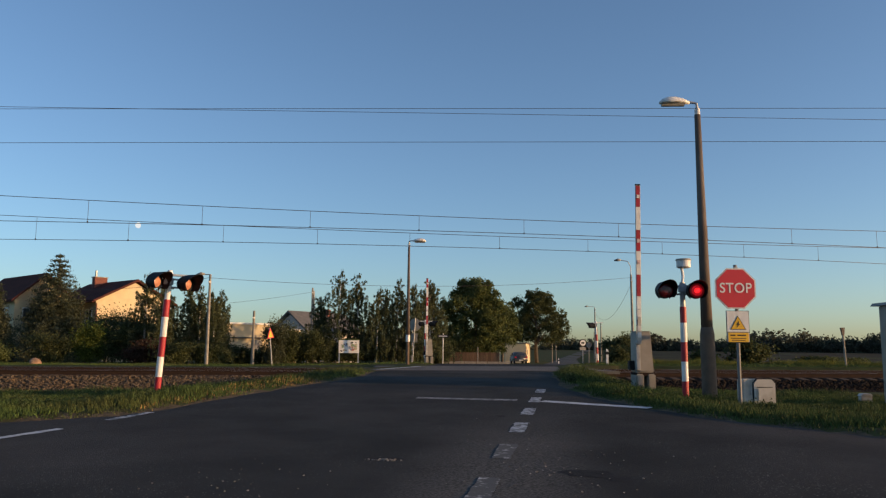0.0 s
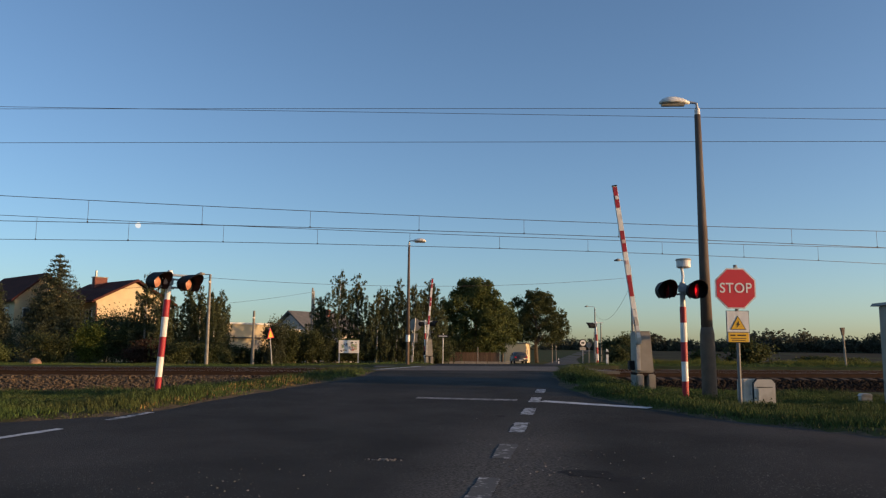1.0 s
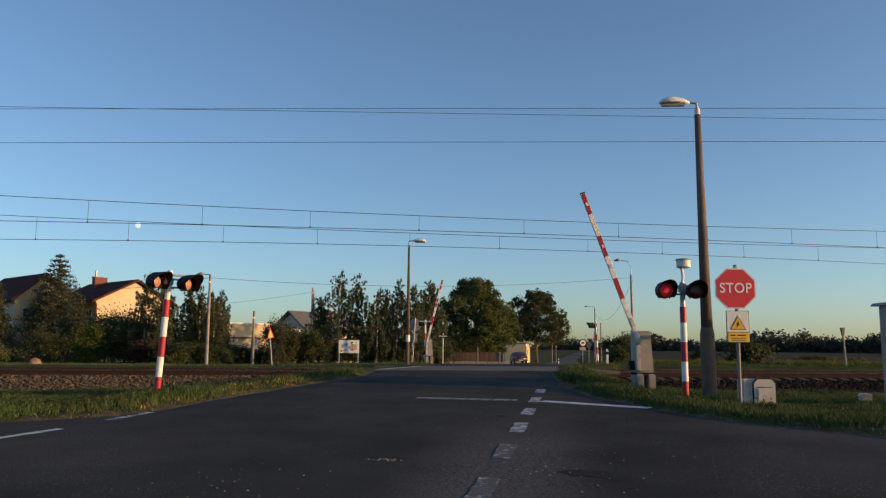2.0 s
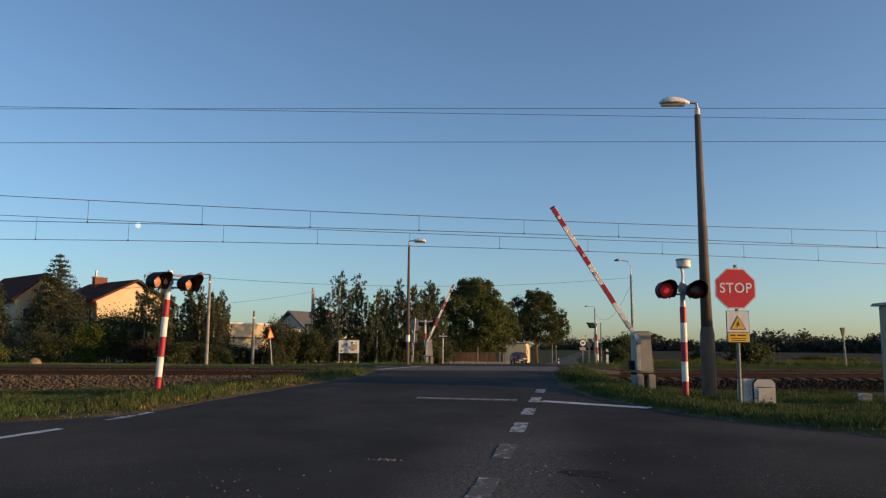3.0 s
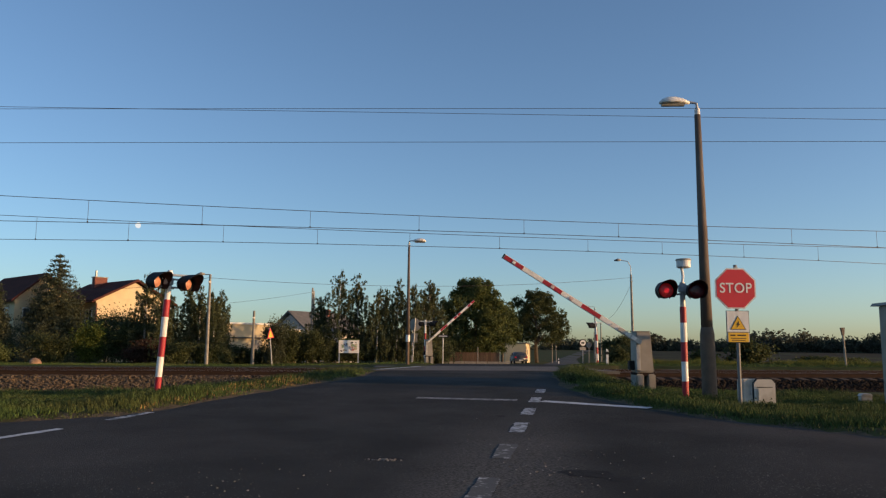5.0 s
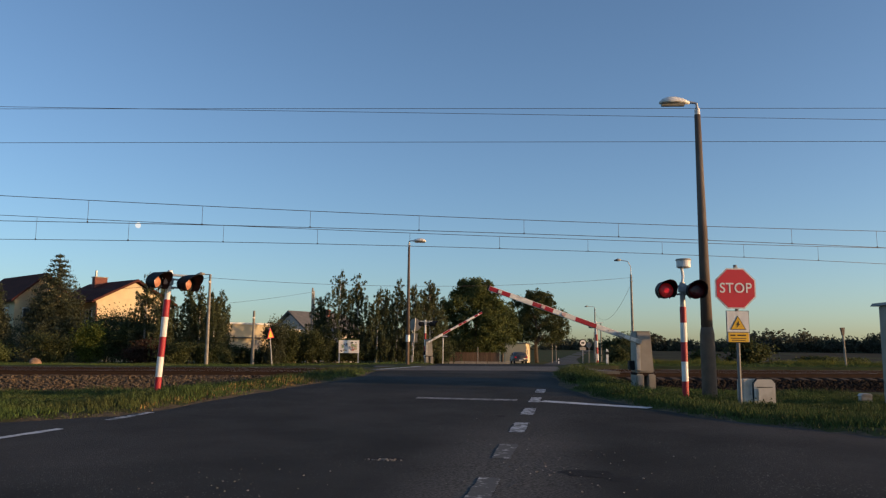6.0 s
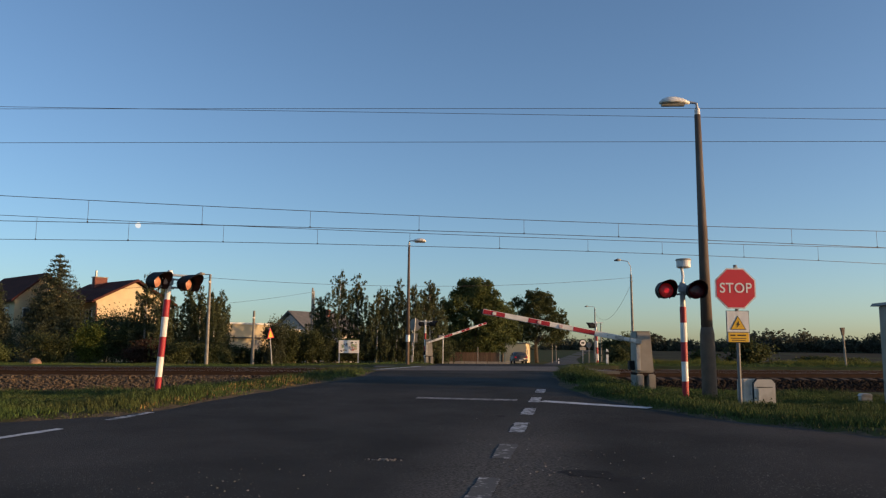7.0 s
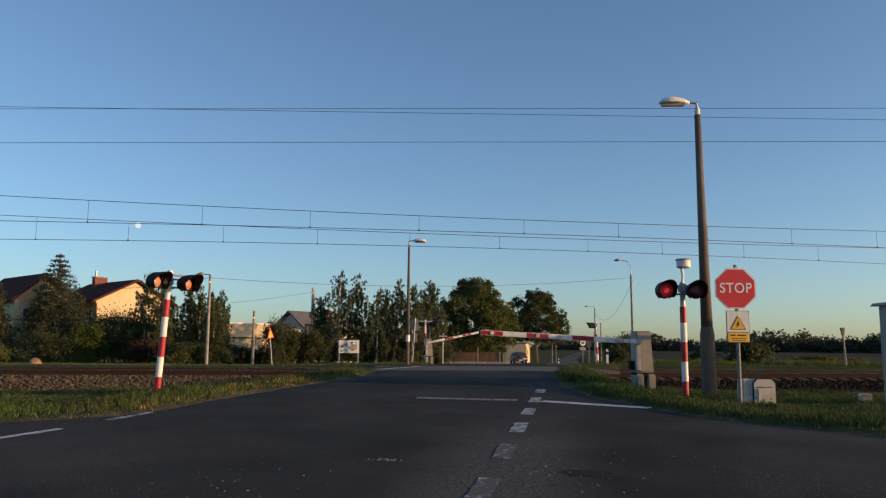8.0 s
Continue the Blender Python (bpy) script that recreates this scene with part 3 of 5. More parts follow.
def signal_head(parent, m, lens, spin=False, lit=None):
    """Round backboard with a cut foot, deep visor, housing behind, and the lens."""
    r = 0.19
    out = [(r * math.cos(a), r * math.sin(a)) for a in (radians(-50 + 280 * i / 26) for i in range(27))] + [(-0.11, -0.165), (-0.1, -0.13), (0.1, -0.13), (0.11, -0.165)]
    bm = prism(out, 0.03, Matrix.Translation((0, 0, 0)))
    head = part("signal_head", bm, BLACK, parent, "black round signal backboard")
    head.matrix_basis = m
    part("housing", add_tube(bmesh.new(), [(0, 0.03, 0), (0, 0.12, 0), (0, 0.2, 0)], [0.15, 0.15, 0.1], 18), BLACK, head)
    # visor: an open half tube that narrows towards its foot
    bm = bmesh.new()
    n = 18
    rows = []
    for y, rr in ((0.0, 0.19), (-0.38, 0.205)):
        rows.append([[bm.verts.new((q * math.cos(a), y * (1.0 if j else 1.0) * (0.5 + 0.5 * max(0.0, math.sin(a))) if y else 0.0, q * math.sin(a)))
                      for j, a in enumerate(radians(-45 + 270 * i / n) for i in range(n + 1))] for q in (rr, rr - 0.008)])
    for i in range(n):
        for k in (0, 1):
            bm.faces.new((rows[0][k][i], rows[0][k][i + 1], rows[1][k][i + 1], rows[1][k][i]))
        bm.faces.new((rows[1][0][i], rows[1][0][i + 1], rows[1][1][i + 1], rows[1][1][i]))
    bmesh.ops.recalc_face_normals(bm, faces=bm.faces[:])
    part("visor", bm, BLACK, head, "black visor")
    bm = bmesh.new()
    lens_r = 0.15 if spin else 0.12
    rings = [[bm.verts.new((q * math.cos(a), y, q * math.sin(a))) for a in (2 * math.pi * i / 20 for i in range(20))] for q, y in ((lens_r, -0.002), (lens_r * 0.72, -0.016), (lens_r * 0.38, -0.024))]
    for r0, r1 in zip(rings, rings[1:]):
        for i in range(20):
            bm.faces.new((r0[i], r0[(i + 1) % 20], r1[(i + 1) % 20], r1[i]))
    bm.faces.new(rings[-1])
    mats = [lens]
    if spin:                              # made-up turning disc that imitates flashing: a lit face and an unlit face, back to back
        mats = [lit, LENS_OFF, LENS_DIM, LENS_ASKEW if lit is LENS_ON else LENS_DIM]
        for f in bm.faces:
            reach = max(v.co.xz.length for v in f.verts)
            f.material_index = 2 if reach > lens_r * 0.9 else 3 if reach > lens_r * 0.5 else 0
        back = [[bm.verts.new((v.co.x, -v.co.y, v.co.z)) for v in ring] for ring in rings]
        for r0, r1 in zip(back, back[1:]):
            for i in range(20):
                bm.faces.new((r0[i], r0[(i + 1) % 20], r1[(i + 1) % 20], r1[i])).material_index = 1
        bm.faces.new(back[-1]).material_index = 1
        for i in range(20):
            bm.faces.new((rings[0][i], rings[0][(i + 1) % 20], back[0][(i + 1) % 20], back[0][i])).material_index = 1
    bmesh.ops.recalc_face_normals(bm, faces=bm.faces[:])
    lamp = part("lens", bm, mats, head, "red signal lens", smooth=False)
    lamp.location = (0, -0.112 if spin else -0.004, 0)
    if spin:
        part("rim", prism(ngon(0.165, 20), 0.008, Matrix.Translation((0, -0.006, 0))), BLACK, head)
    return head, lamp


def lamp_signal(x, y, z, height, heads, label, lens, camera_drum=False, lean=(0, 0), spin=False, band=0.4, first_red=True, turn=0.0):
    s = thing("crossing_signal", pose(x, y, z, lean[0], lean[1], 0), label, "warning signal", "crossing signals")
    banded_pole(s, 0.066, height - 0.35, band, first_red)
    part("upper_tube", tube([(0, 0, height - 0.35), (0, 0, height + 0.16)], 0.055, 14), STEEL if camera_drum else WHITE, s, "grey upper tube")
    part("bracket", box(0, -0.02, height - 0.07, 0.17, 0.16, 0.2, 0.03), STEEL, s)
    if not camera_drum:
        part("top_bar", box(0.05, -0.02, height + 0.14, 0.78, 0.06, 0.045, 0.01), WHITE, s, "white top bar")
        part("cap", tube([(0, 0, height + 0.16), (0, 0, height + 0.26)], [0.075, 0.05], 12), WHITE, s, "white pole cap")
    made = []
    for hx, hy, rz in heads:
        part("arm", tube([(0, 0, height + 0.08), (hx, hy + 0.12, height + 0.08)], 0.02, 8), STEEL if camera_drum else WHITE, s)
        part("arm", tube([(0, 0, height - 0.09), (hx, hy + 0.12, height - 0.09)], 0.02, 8), STEEL, s)
        made.append(signal_head(s, pose(hx, hy, height - (0.03 if spin else 0), 0, 0, rz), lens, spin, LENS_ASKEW if hx < 0 else LENS_ON))
    if camera_drum:
        part("drum_stem", tube([(0, 0, height + 0.16), (0.02, 0, height + 0.3), (-0.01, 0, height + 0.48)], 0.03, 10), WHITE, s)
        part("drum", tube([(0.04, 0, height + 0.46), (0.04, 0, height + 0.48), (0.04, 0, height + 0.62)], [0.11, 0.145, 0.145], 20), WHITE, s, "white round housing")
        part("drum_lid", tube([(0.04, 0, height + 0.62), (0.04, 0, height + 0.65)], [0.165, 0.15], 20), GREY_PAINT, s)
    return s, made


SIGNAL, SIGNAL_HEADS = lamp_signal(5.0, 16.3, 0.5, 2.18, [(-0.41, -0.12, 4), (0.235, -0.12, -4)],
                                   "red and white banded signal post with two lamps", LENS_OFF, camera_drum=True, spin=True)
lamp_signal(-5.84, 16.3, 0.5, 2.25, [(-0.2, -0.2, 60), (0.36, 0.05, 60)], "banded signal post with two side-facing lamps, leaning", LENS_SUNSET, lean=(0, 3.2), band=0.41)


def barrier(x, y, z, turn, arm_len, label, pivot_h):
    """Housing on two concrete feet; the arm stands up along its own z and swings to the given side."""
    b = thing("crossing_barrier", pose(x, y, z, 0, 0, turn), label, "barrier", "crossing barriers")
    for fx in (0.02, 0.32):
        part("foot", box(fx, 0, -0.25, 0.2, 0.55, 0.66, 0.03), CONCRETE, b, "cracked concrete foot")
    part("base_plate", box(0.17, 0.05, 0.35, 0.46, 0.58, 0.09, 0.008), RUST, b)
    body = prism([(-0.17, 0.44), (0.27, 0.44), (0.2, 1.48), (-0.17, 1.48)], 0.56, Matrix.Translation((0.13, -0.2, 0)))
    bmesh.ops.bevel(body, geom=body.edges[:], offset=0.025, segments=2, affect="EDGES")
    part("housing", body, GREY_PAINT, b, "grey metal machine housing")
    part("door_panel", box(0.13, -0.212, 0.47, 0.17, 0.02, 0.74, 0.006), GREY_PAINT, b)
    part("channel", box(-0.005, -0.225, 0.5, 0.11, 0.05, 0.64, 0.008), OFFWHITE, b, "pale vertical channel")
    part("lid", box(0.145, 0.08, 1.475, 0.37, 0.56, 0.015, 0.004), GREY_PAINT, b)
    part("side_box", box(-0.1, 0.1, 0.5, 0.14, 0.25, 0.24, 0.02), BLACK, b)
    part("shaft", tube([(0, -0.32, pivot_h), (0, -0.2, pivot_h)], 0.06, 14), STEEL, b)
    arm = part("arm", box(0, 0, 0.42, 0.13, 0.05, arm_len - 0.42, 0.012), WHITE, b, "red and white banded arm")
    arm.location = (0, -0.30, pivot_h)
    for ox in (-0.045, 0.045):
        part("fork", prism([(-0.05, -0.06), (0.05, -0.06), (0.06, 0.1), (0.035, 0.62), (-0.035, 0.62), (-0.06, 0.1)], 0.02, Matrix.Translation((0, ox - 0.01, 0))), OFFWHITE, arm, "stained pale fork")
    unit = (arm_len - 0.42) / 6.25
    for i in (0, 2, 4):
        top = arm_len - i * unit
        part("red_band", box(0, 0, top - unit * 0.99, 0.11, 0.056, unit * 0.97, 0.004), RED, arm, "red band")
        if i < 4:
            part("reflector", box(0, -0.034, top - unit * 0.6, 0.085, 0.02, 0.1, 0.01), WHITE if i == 0 else PALE_PINK, arm)
    part("reflector", box(0, -0.034, arm_len - 3.55 * unit, 0.085, 0.02, 0.1, 0.01), PALE_PINK, arm)
    part("end_cap", box(0, 0, arm_len, 0.136, 0.058, 0.035, 0.006), BLACK, arm, "black end cap")
    for k in (0.1, 0.27):
        part("clamp_plate", box(0, -0.062, k, 0.09, 0.012, 0.13, 0.004), WHITE, arm, "pale clamp plate")
    part("hinge", box(0, 0, 0.4, 0.1, 0.1, 0.16, 0.01), POLE_BASE, arm, "brown rusted hinge")
    for k in (0.62, 0.82):
        part("bolt", tube([(0, -0.045, k), (0, 0.045, k)], 0.014, 8), STEEL, arm)
    return b, arm


BARRIER, ARM = barrier(4.98, 20.3, 0.44, 2.0, 4.04, "grey barrier machine with a red and white arm swinging down", 1.22)
FAR_BARRIER, FAR_ARM = barrier(-1.0, 49.3, 0.68, TRACK_TURN, 4.0, "distant barrier machine with a banded arm swinging down", 1.25)


def post(parent, h, r=0.03, mat=STEEL_DARK):
    return part("post", tube([(0, 0, -0.3), (0, 0, h)], r, 12), mat, parent)


def text_bm(words, size, depth=0.004):
    c = bpy.data.curves.new("words", "FONT")
    c.body, c.size, c.extrude, c.offset, c.space_character, c.align_x, c.align_y = words, size, depth, 0.003, 1.06, "CENTER", "CENTER"
    ob = bpy.data.objects.new("words", c)
    scene.collection.objects.link(ob)
    me = bpy.data.meshes.new_from_object(ob)
    bm = bmesh.new()
    bm.from_mesh(me)
    bmesh.ops.rotate(bm, cent=(0, 0, 0), matrix=Matrix.Rotation(radians(90), 3, "X"), verts=bm.verts[:])
    bpy.data.objects.remove(ob)
    bpy.data.meshes.remove(me)
    bpy.data.curves.remove(c)
    return bm


def stop_sign(x, y, z):
    s = thing("stop_sign", pose(x, y, z, 0, 0, 0), "red octagonal stop sign above a yellow voltage warning plate", "road sign")
    post(s, 2.75, 0.035)
    turn = math.pi / 8
    at = Matrix.Translation((-0.03, -0.06, 2.28))
    plate = part("plate", prism(ngon(0.432, 8, turn), 0.02, at), WHITE, s, "white-rimmed octagonal plate")
    part("red_face", prism(ngon(0.403, 8, turn), 0.004, at @ Matrix.Translation((0, -0.004, 0))), SIGN_RED, plate)
    bm = text_bm("STOP", 0.275, 0.0015)
    bmesh.ops.scale(bm, vec=(0.93, 1, 1.0), verts=bm.verts[:])
    bmesh.ops.transform(bm, matrix=at @ Matrix.Translation((0, -0.008, 0.0)), verts=bm.verts[:])
    part("lettering", bm, WHITE, plate, "white lettering")
    board = part("warning_plate", box(-0.01, -0.05, 1.235, 0.43, 0.018, 0.6, 0.005), WHITE, s, "white and yellow warning plate")
    part("edge", box(-0.01, -0.046, 1.225, 0.45, 0.012, 0.62, 0.004), SIGN_INK, board, "dark plate edge")
    part("yellow_strip", box(-0.01, -0.062, 1.235, 0.4, 0.008, 0.18, 0.002), SIGN_YELLOW, board)
    tri = [(-0.155, 0), (0.155, 0), (0, 0.27)]
    part("triangle_rim", prism(tri, 0.006, Matrix.Translation((-0.01, -0.0655, 1.475))), SIGN_INK, board)
    part("triangle", prism([(-0.136, 0.011), (0.136, 0.011), (0, 0.248)], 0.005, Matrix.Translation((-0.01, -0.0685, 1.475))), SIGN_YELLOW, board)
    part("bolt_mark", prism([(0.02, 0.17), (-0.035, 0.095), (-0.005, 0.1), (-0.03, 0.035), (0.04, 0.115), (0.008, 0.11)], 0.004, Matrix.Translation((-0.01, -0.0725, 1.475))), SIGN_INK, board)
    for zz, w, ox in ((1.352, 0.1, -0.11), (1.352, 0.17, 0.06), (1.30, 0.3, 0.0), (1.262, 0.26, 0.0)):
        part("text_bar", box(-0.01 + ox, -0.0665, zz, w, 0.003, 0.026 if zz > 1.34 else 0.014), SIGN_INK, board)
    part("rim", prism([(-0.215, 0), (0.215, 0), (0.215, 0.012), (-0.215, 0.012)], 0.004, Matrix.Translation((-0.01, -0.0635, 1.42))), SIGN_INK, board)
    part("clip", box(0, -0.03, 2.68, 0.07, 0.05, 0.03, 0.008), STEEL, s)
    return s


stop_sign(5.78, 15.4, 0.36)


def lamp_post(x, y, z, h, label, slim=1.0, turn=0.0):
    l = thing("street_lamp", pose(x, y, z, 0, -0.5 if slim == 1 else 0, turn), label, "street lamp")
    part("base_sleeve", tube([(0, 0, -0.3), (0, 0, 0.1), (0, 0, 1.34), (0, 0, 1.5)], [k * slim for k in (0.165, 0.162, 0.155, 0.13)], 18), POLE_BASE, l, "brown weathered sleeve", True)
    part("shaft", tube([(0, 0, 1.45), (0, 0, 3.5), (0, 0, h - 0.12)], [k * (1 + slim) / 2 for k in (0.128, 0.1, 0.068)], 18), POLE_DARK, l, "dark stained shaft", True)
    part("collar", tube([(0, 0, h - 0.14), (0, 0, h + 0.02)], 0.06, 14), WHITE, l, "pale collar")
    part("bracket", tube([(0, 0, h), (-0.01, 0, h + 0.15), (-0.1, 0, h + 0.17), (-0.2, 0, h + 0.18)], [0.035, 0.035, 0.03, 0.03], 10), STEEL, l)
    head = bmesh.new()
    prof = ((-0.18, 0.03, 0.05), (-0.3, 0.09, 0.09), (-0.5, 0.14, 0.15), (-0.68, 0.135, 0.145), (-0.8, 0.09, 0.11), (-0.87, 0.02, 0.03))
    rings = []
    for px, hz, hy in prof:
        rings.append([head.verts.new((px, hy * math.cos(a), h + 0.17 + (hz if math.sin(a) > 0 else 0.035) * math.sin(a))) for a in (2 * math.pi * i / 16 for i in range(16))])
    for r0, r1 in zip(rings, rings[1:]):
        for i in range(16):
            head.faces.new((r0[i], r0[(i + 1) % 16], r1[(i + 1) % 16], r1[i]))
    head.faces.new(rings[0])
    head.faces.new(rings[-1])
    bmesh.ops.recalc_face_normals(head, faces=head.faces[:])
    lamp = part("lamp_head", head, WHITE, l, "pale oval lamp head", True)
    part("lens", tube([(-0.3, 0, h + 0.125), (-0.82, 0, h + 0.125)], [0.05, 0.055], 10), GREY_PAINT, lamp, "dull glass cover")
    return l


lamp_post(5.9, 17.5, 0.45, 6.5, "dark tapered concrete lamp post with a pale lamp head")
far_lamp = lamp_post(-1.75, 40, 0.62, 6.25, "slim dark lamp post beyond the railway tracks", 0.55, 180)
part("white_mark", tube([(0, 0, 1.25), (0, 0, 1.6)], 0.104, 12), WHITE, far_lamp, "white painted mark")


def switch_cabinet(x, y, z):
    c = thing("switch_cabinet", pose(x, y, z, 0, 0, -1), "small white trackside cabinet with rounded front cover", "cabinet")
    part("body", box(-0.12, 0.1, -0.1, 0.44, 0.34, 0.54, 0.02), OFFWHITE, c)
    part("cover_rim", prism([(-0.19, -0.09), (0.27, -0.09), (0.27, 0.37), (0.19, 0.46), (-0.11, 0.46), (-0.19, 0.37)], 0.03, Matrix.Translation((0.04, -0.085, 0))), BLACK, c, "dark rim round the cover")
    lid = part("front_cover", prism([(-0.17, -0.08), (0.25, -0.08), (0.25, 0.36), (0.18, 0.44), (-0.1, 0.44), (-0.17, 0.36)], 0.05, Matrix.Translation((0.04, -0.12, 0))), OFFWHITE, c)
    bm = box(0.08, -0.135, 0.02, 0.28, 0.012, 0.24, 0.004)
    part("panel", bm, OFFWHITE, lid)
    part("slot", box(0.08, -0.128, 0.28, 0.3, 0.02, 0.012), BLACK, lid, "dark slot")
    part("handle", box(-0.19, -0.09, 0.12, 0.03, 0.03, 0.12, 0.008), STEEL, c)


switch_cabinet(6.42, 16.1, 0.42)


def small_box(x, y, z):
    c = thing("junction_box", pose(x, y, z, 0, 0, -10), "small white trackside junction box", "box")
    part("body", box(0, 0, -0.05, 0.26, 0.22, 0.2, 0.015), OFFWHITE, c)
    part("lid", prism([(-0.15, 0.15), (0.15, 0.15), (0.09, 0.21), (-0.09, 0.21)], 0.26, Matrix.Translation((0, -0.13, 0))), OFFWHITE, c)


small_box(10.65, 20.0, 0.2)


# only the left edge is in view; the unseen bulk is added to shade the verge
def relay_hut(x, y, z):
    c = thing("relay_hut", pose(x, y, z, 0, 0, 2), "grey sheet-metal relay hut with an overhanging lid", "hut")
    part("plinth", box(1.15, 1.1, -0.5, 2.2, 2.1, 0.55, 0.02), CONCRETE, c)
    part("body", box(1.15, 1.1, 0.05, 2.2, 2.1, 1.74, 0.02), GREY_PAINT, c)
    for i in range(2):
        d = part("door", box(0.62 + i * 1.02, 0.045, 0.12, 0.98, 0.03, 1.55, 0.006), GREY_PAINT, c)
        part("handle", box(0.98 + i * 0.3, 0.015, 0.85, 0.03, 0.03, 0.16, 0.008), STEEL, d)
    part("corner_strip", box(0.06, 0.04, 0.06, 0.05, 0.05, 1.7, 0.008), STEEL, c)
    part("lid", prism([(-0.06, 1.79), (2.36, 1.79), (2.3, 1.86), (1.15, 1.92), (0.0, 1.86)], 2.3, Matrix.Translation((0, 0.0, 0))), GREY_PAINT, c)


relay_hut(10.12, 16.0, 0.7)


# ---- plants ----
def leaf_cloud(name, clumps, count, size, mat, seed, droop=0.0, flat=0.0):
    """Leaves scattered in many clumps. A clump is a centre, its radii and a weight."""
    rng = np.random.default_rng(seed)
    cs = np.array([c[0] for c in clumps], float)
    rs = np.array([c[1] for c in clumps], float)
    w = np.array([c[1][0] * c[1][1] * c[1][2] for c in clumps], float) ** 0.48
    idx = rng.choice(len(clumps), count, p=w / w.sum())
    d = rng.normal(size=(count, 3))
    d /= np.linalg.norm(d, axis=1)[:, None]
    rad = np.minimum(np.abs(rng.normal(0, 0.62, count)) + 0.1, 1.4)
    p = cs[idx] + d * rs[idx] * rad[:, None]
    a = rng.normal(size=(count, 3))
    a[:, 2] = a[:, 2] * (1 - flat) - droop * 2
    a /= np.linalg.norm(a, axis=1)[:, None]
    b = np.cross(a, rng.normal(size=(count, 3)))
    b /= np.linalg.norm(b, axis=1)[:, None]
    s = size * rng.uniform(0.6, 1.35, count)[:, None]
    v = np.stack([p - a * s, p + b * s * 0.5, p + a * s, p - b * s * 0.5], 1).reshape(-1, 3)
    me = bpy.data.meshes.new(name)
    me.from_pydata(v.tolist(), [], np.arange(count * 4).reshape(-1, 4).tolist())
    me.materials.append(mat)
    return new(name, me)


def broad_tree(x, y, z, h, w, trunk_h, mat, label, seed, leaves=16000, leaf=0.16, name="broadleaf_tree", droop=0.0, bark=BARK, shape=None, skirt=0.0, clump_r=0.17, trunk_r=None):
    """Tapered trunk, forking limbs, and a crown of clumps with gaps between them."""
    t = thing(name, pose(x, y, z), label, "tree", "trees")
    rnd = random.Random(seed)
    r0 = trunk_r or 0.028 * h
    top = h * 0.82
    pts = [(0, 0, -0.2)]
    for i in range(1, 6):
        pts.append((rnd.uniform(-0.03, 0.03) * h * 0.4, rnd.uniform(-0.03, 0.03) * h * 0.4, top * i / 5))
    part("trunk", tube(pts, [r0, r0 * 0.85, r0 * 0.65, r0 * 0.45, r0 * 0.28, r0 * 0.1], 10), bark, t, smooth=True)
    clumps = []
    n = 80
    for i in range(n):
        u = (i + rnd.random()) / n
        zc = trunk_h + (h - trunk_h) * u
        wide = (shape(u) if shape else math.sin(math.pi * min(1, 0.18 + 0.8 * u)) ** 0.6) * w / 2
        wide *= 1 + 0.3 * noise.noise((u * 3.1, seed, i * 0.7))
        ang = i * 2.4 + rnd.uniform(-0.5, 0.5)
        rr = wide * rnd.uniform(0.3, 0.92)
        c = Vector((rr * math.cos(ang), rr * math.sin(ang), zc * 0.95))
        cr = min(w * clump_r * rnd.uniform(0.5, 1.1), max(0.2, wide * 0.6))
        clumps.append((tuple(c), (cr, cr, cr * rnd.uniform(0.6, 1.0) * (1 + 0.6 * droop))))
        if i % 3 == 0:
            b0 = Vector((0, 0, max(trunk_h * 0.8, zc - 0.25 * w)))
            mid = (b0 + c) / 2 + Vector((0, 0, 0.06 * w))
            part("limb", tube([b0, mid, c], [r0 * 0.35, r0 * 0.22, r0 * 0.06], 6), bark, t)
        for _ in range(3):                # sprays that break the outline
            d = Vector((math.cos(ang) + rnd.gauss(0, 0.6), math.sin(ang) + rnd.gauss(0, 0.6), rnd.gauss(0.35, 0.5))).normalized()
            q = c + d * cr * rnd.uniform(0.8, 1.35)
            k = cr * rnd.uniform(0.2, 0.42)
            if droop > 0.4 and rnd.random() < 0.75:
                clumps.append((tuple(q - Vector((0, 0, k * 1.6))), (k * 0.55, k * 0.55, k * 2.6)))
            else:
                clumps.append((tuple(q), (k, k, k * 0.8)))
    if shape:                             # upright leading shoots
        for i in range(9):
            a, f = rnd.uniform(0, 6.28), rnd.uniform(0, 0.3) * w / 2
            zz = h * rnd.uniform(0.8, 1.0) - f * 1.2
            clumps.append(((f * math.cos(a), f * math.sin(a), zz), (0.09, 0.09, 0.4)))
        for i in range(26):               # single twigs reaching out of the crown
            a, u = rnd.uniform(0, 6.28), rnd.uniform(0.15, 0.95)
            f = shape(u) * w / 2 * rnd.uniform(0.95, 1.3)
            clumps.append(((f * math.cos(a), f * math.sin(a), trunk_h + (h - trunk_h) * u), (0.1, 0.1, rnd.uniform(0.2, 0.4))))
    crown = leaf_cloud("crown", clumps, leaves, leaf, mat, seed, droop)
    crown.parent = t
    return t


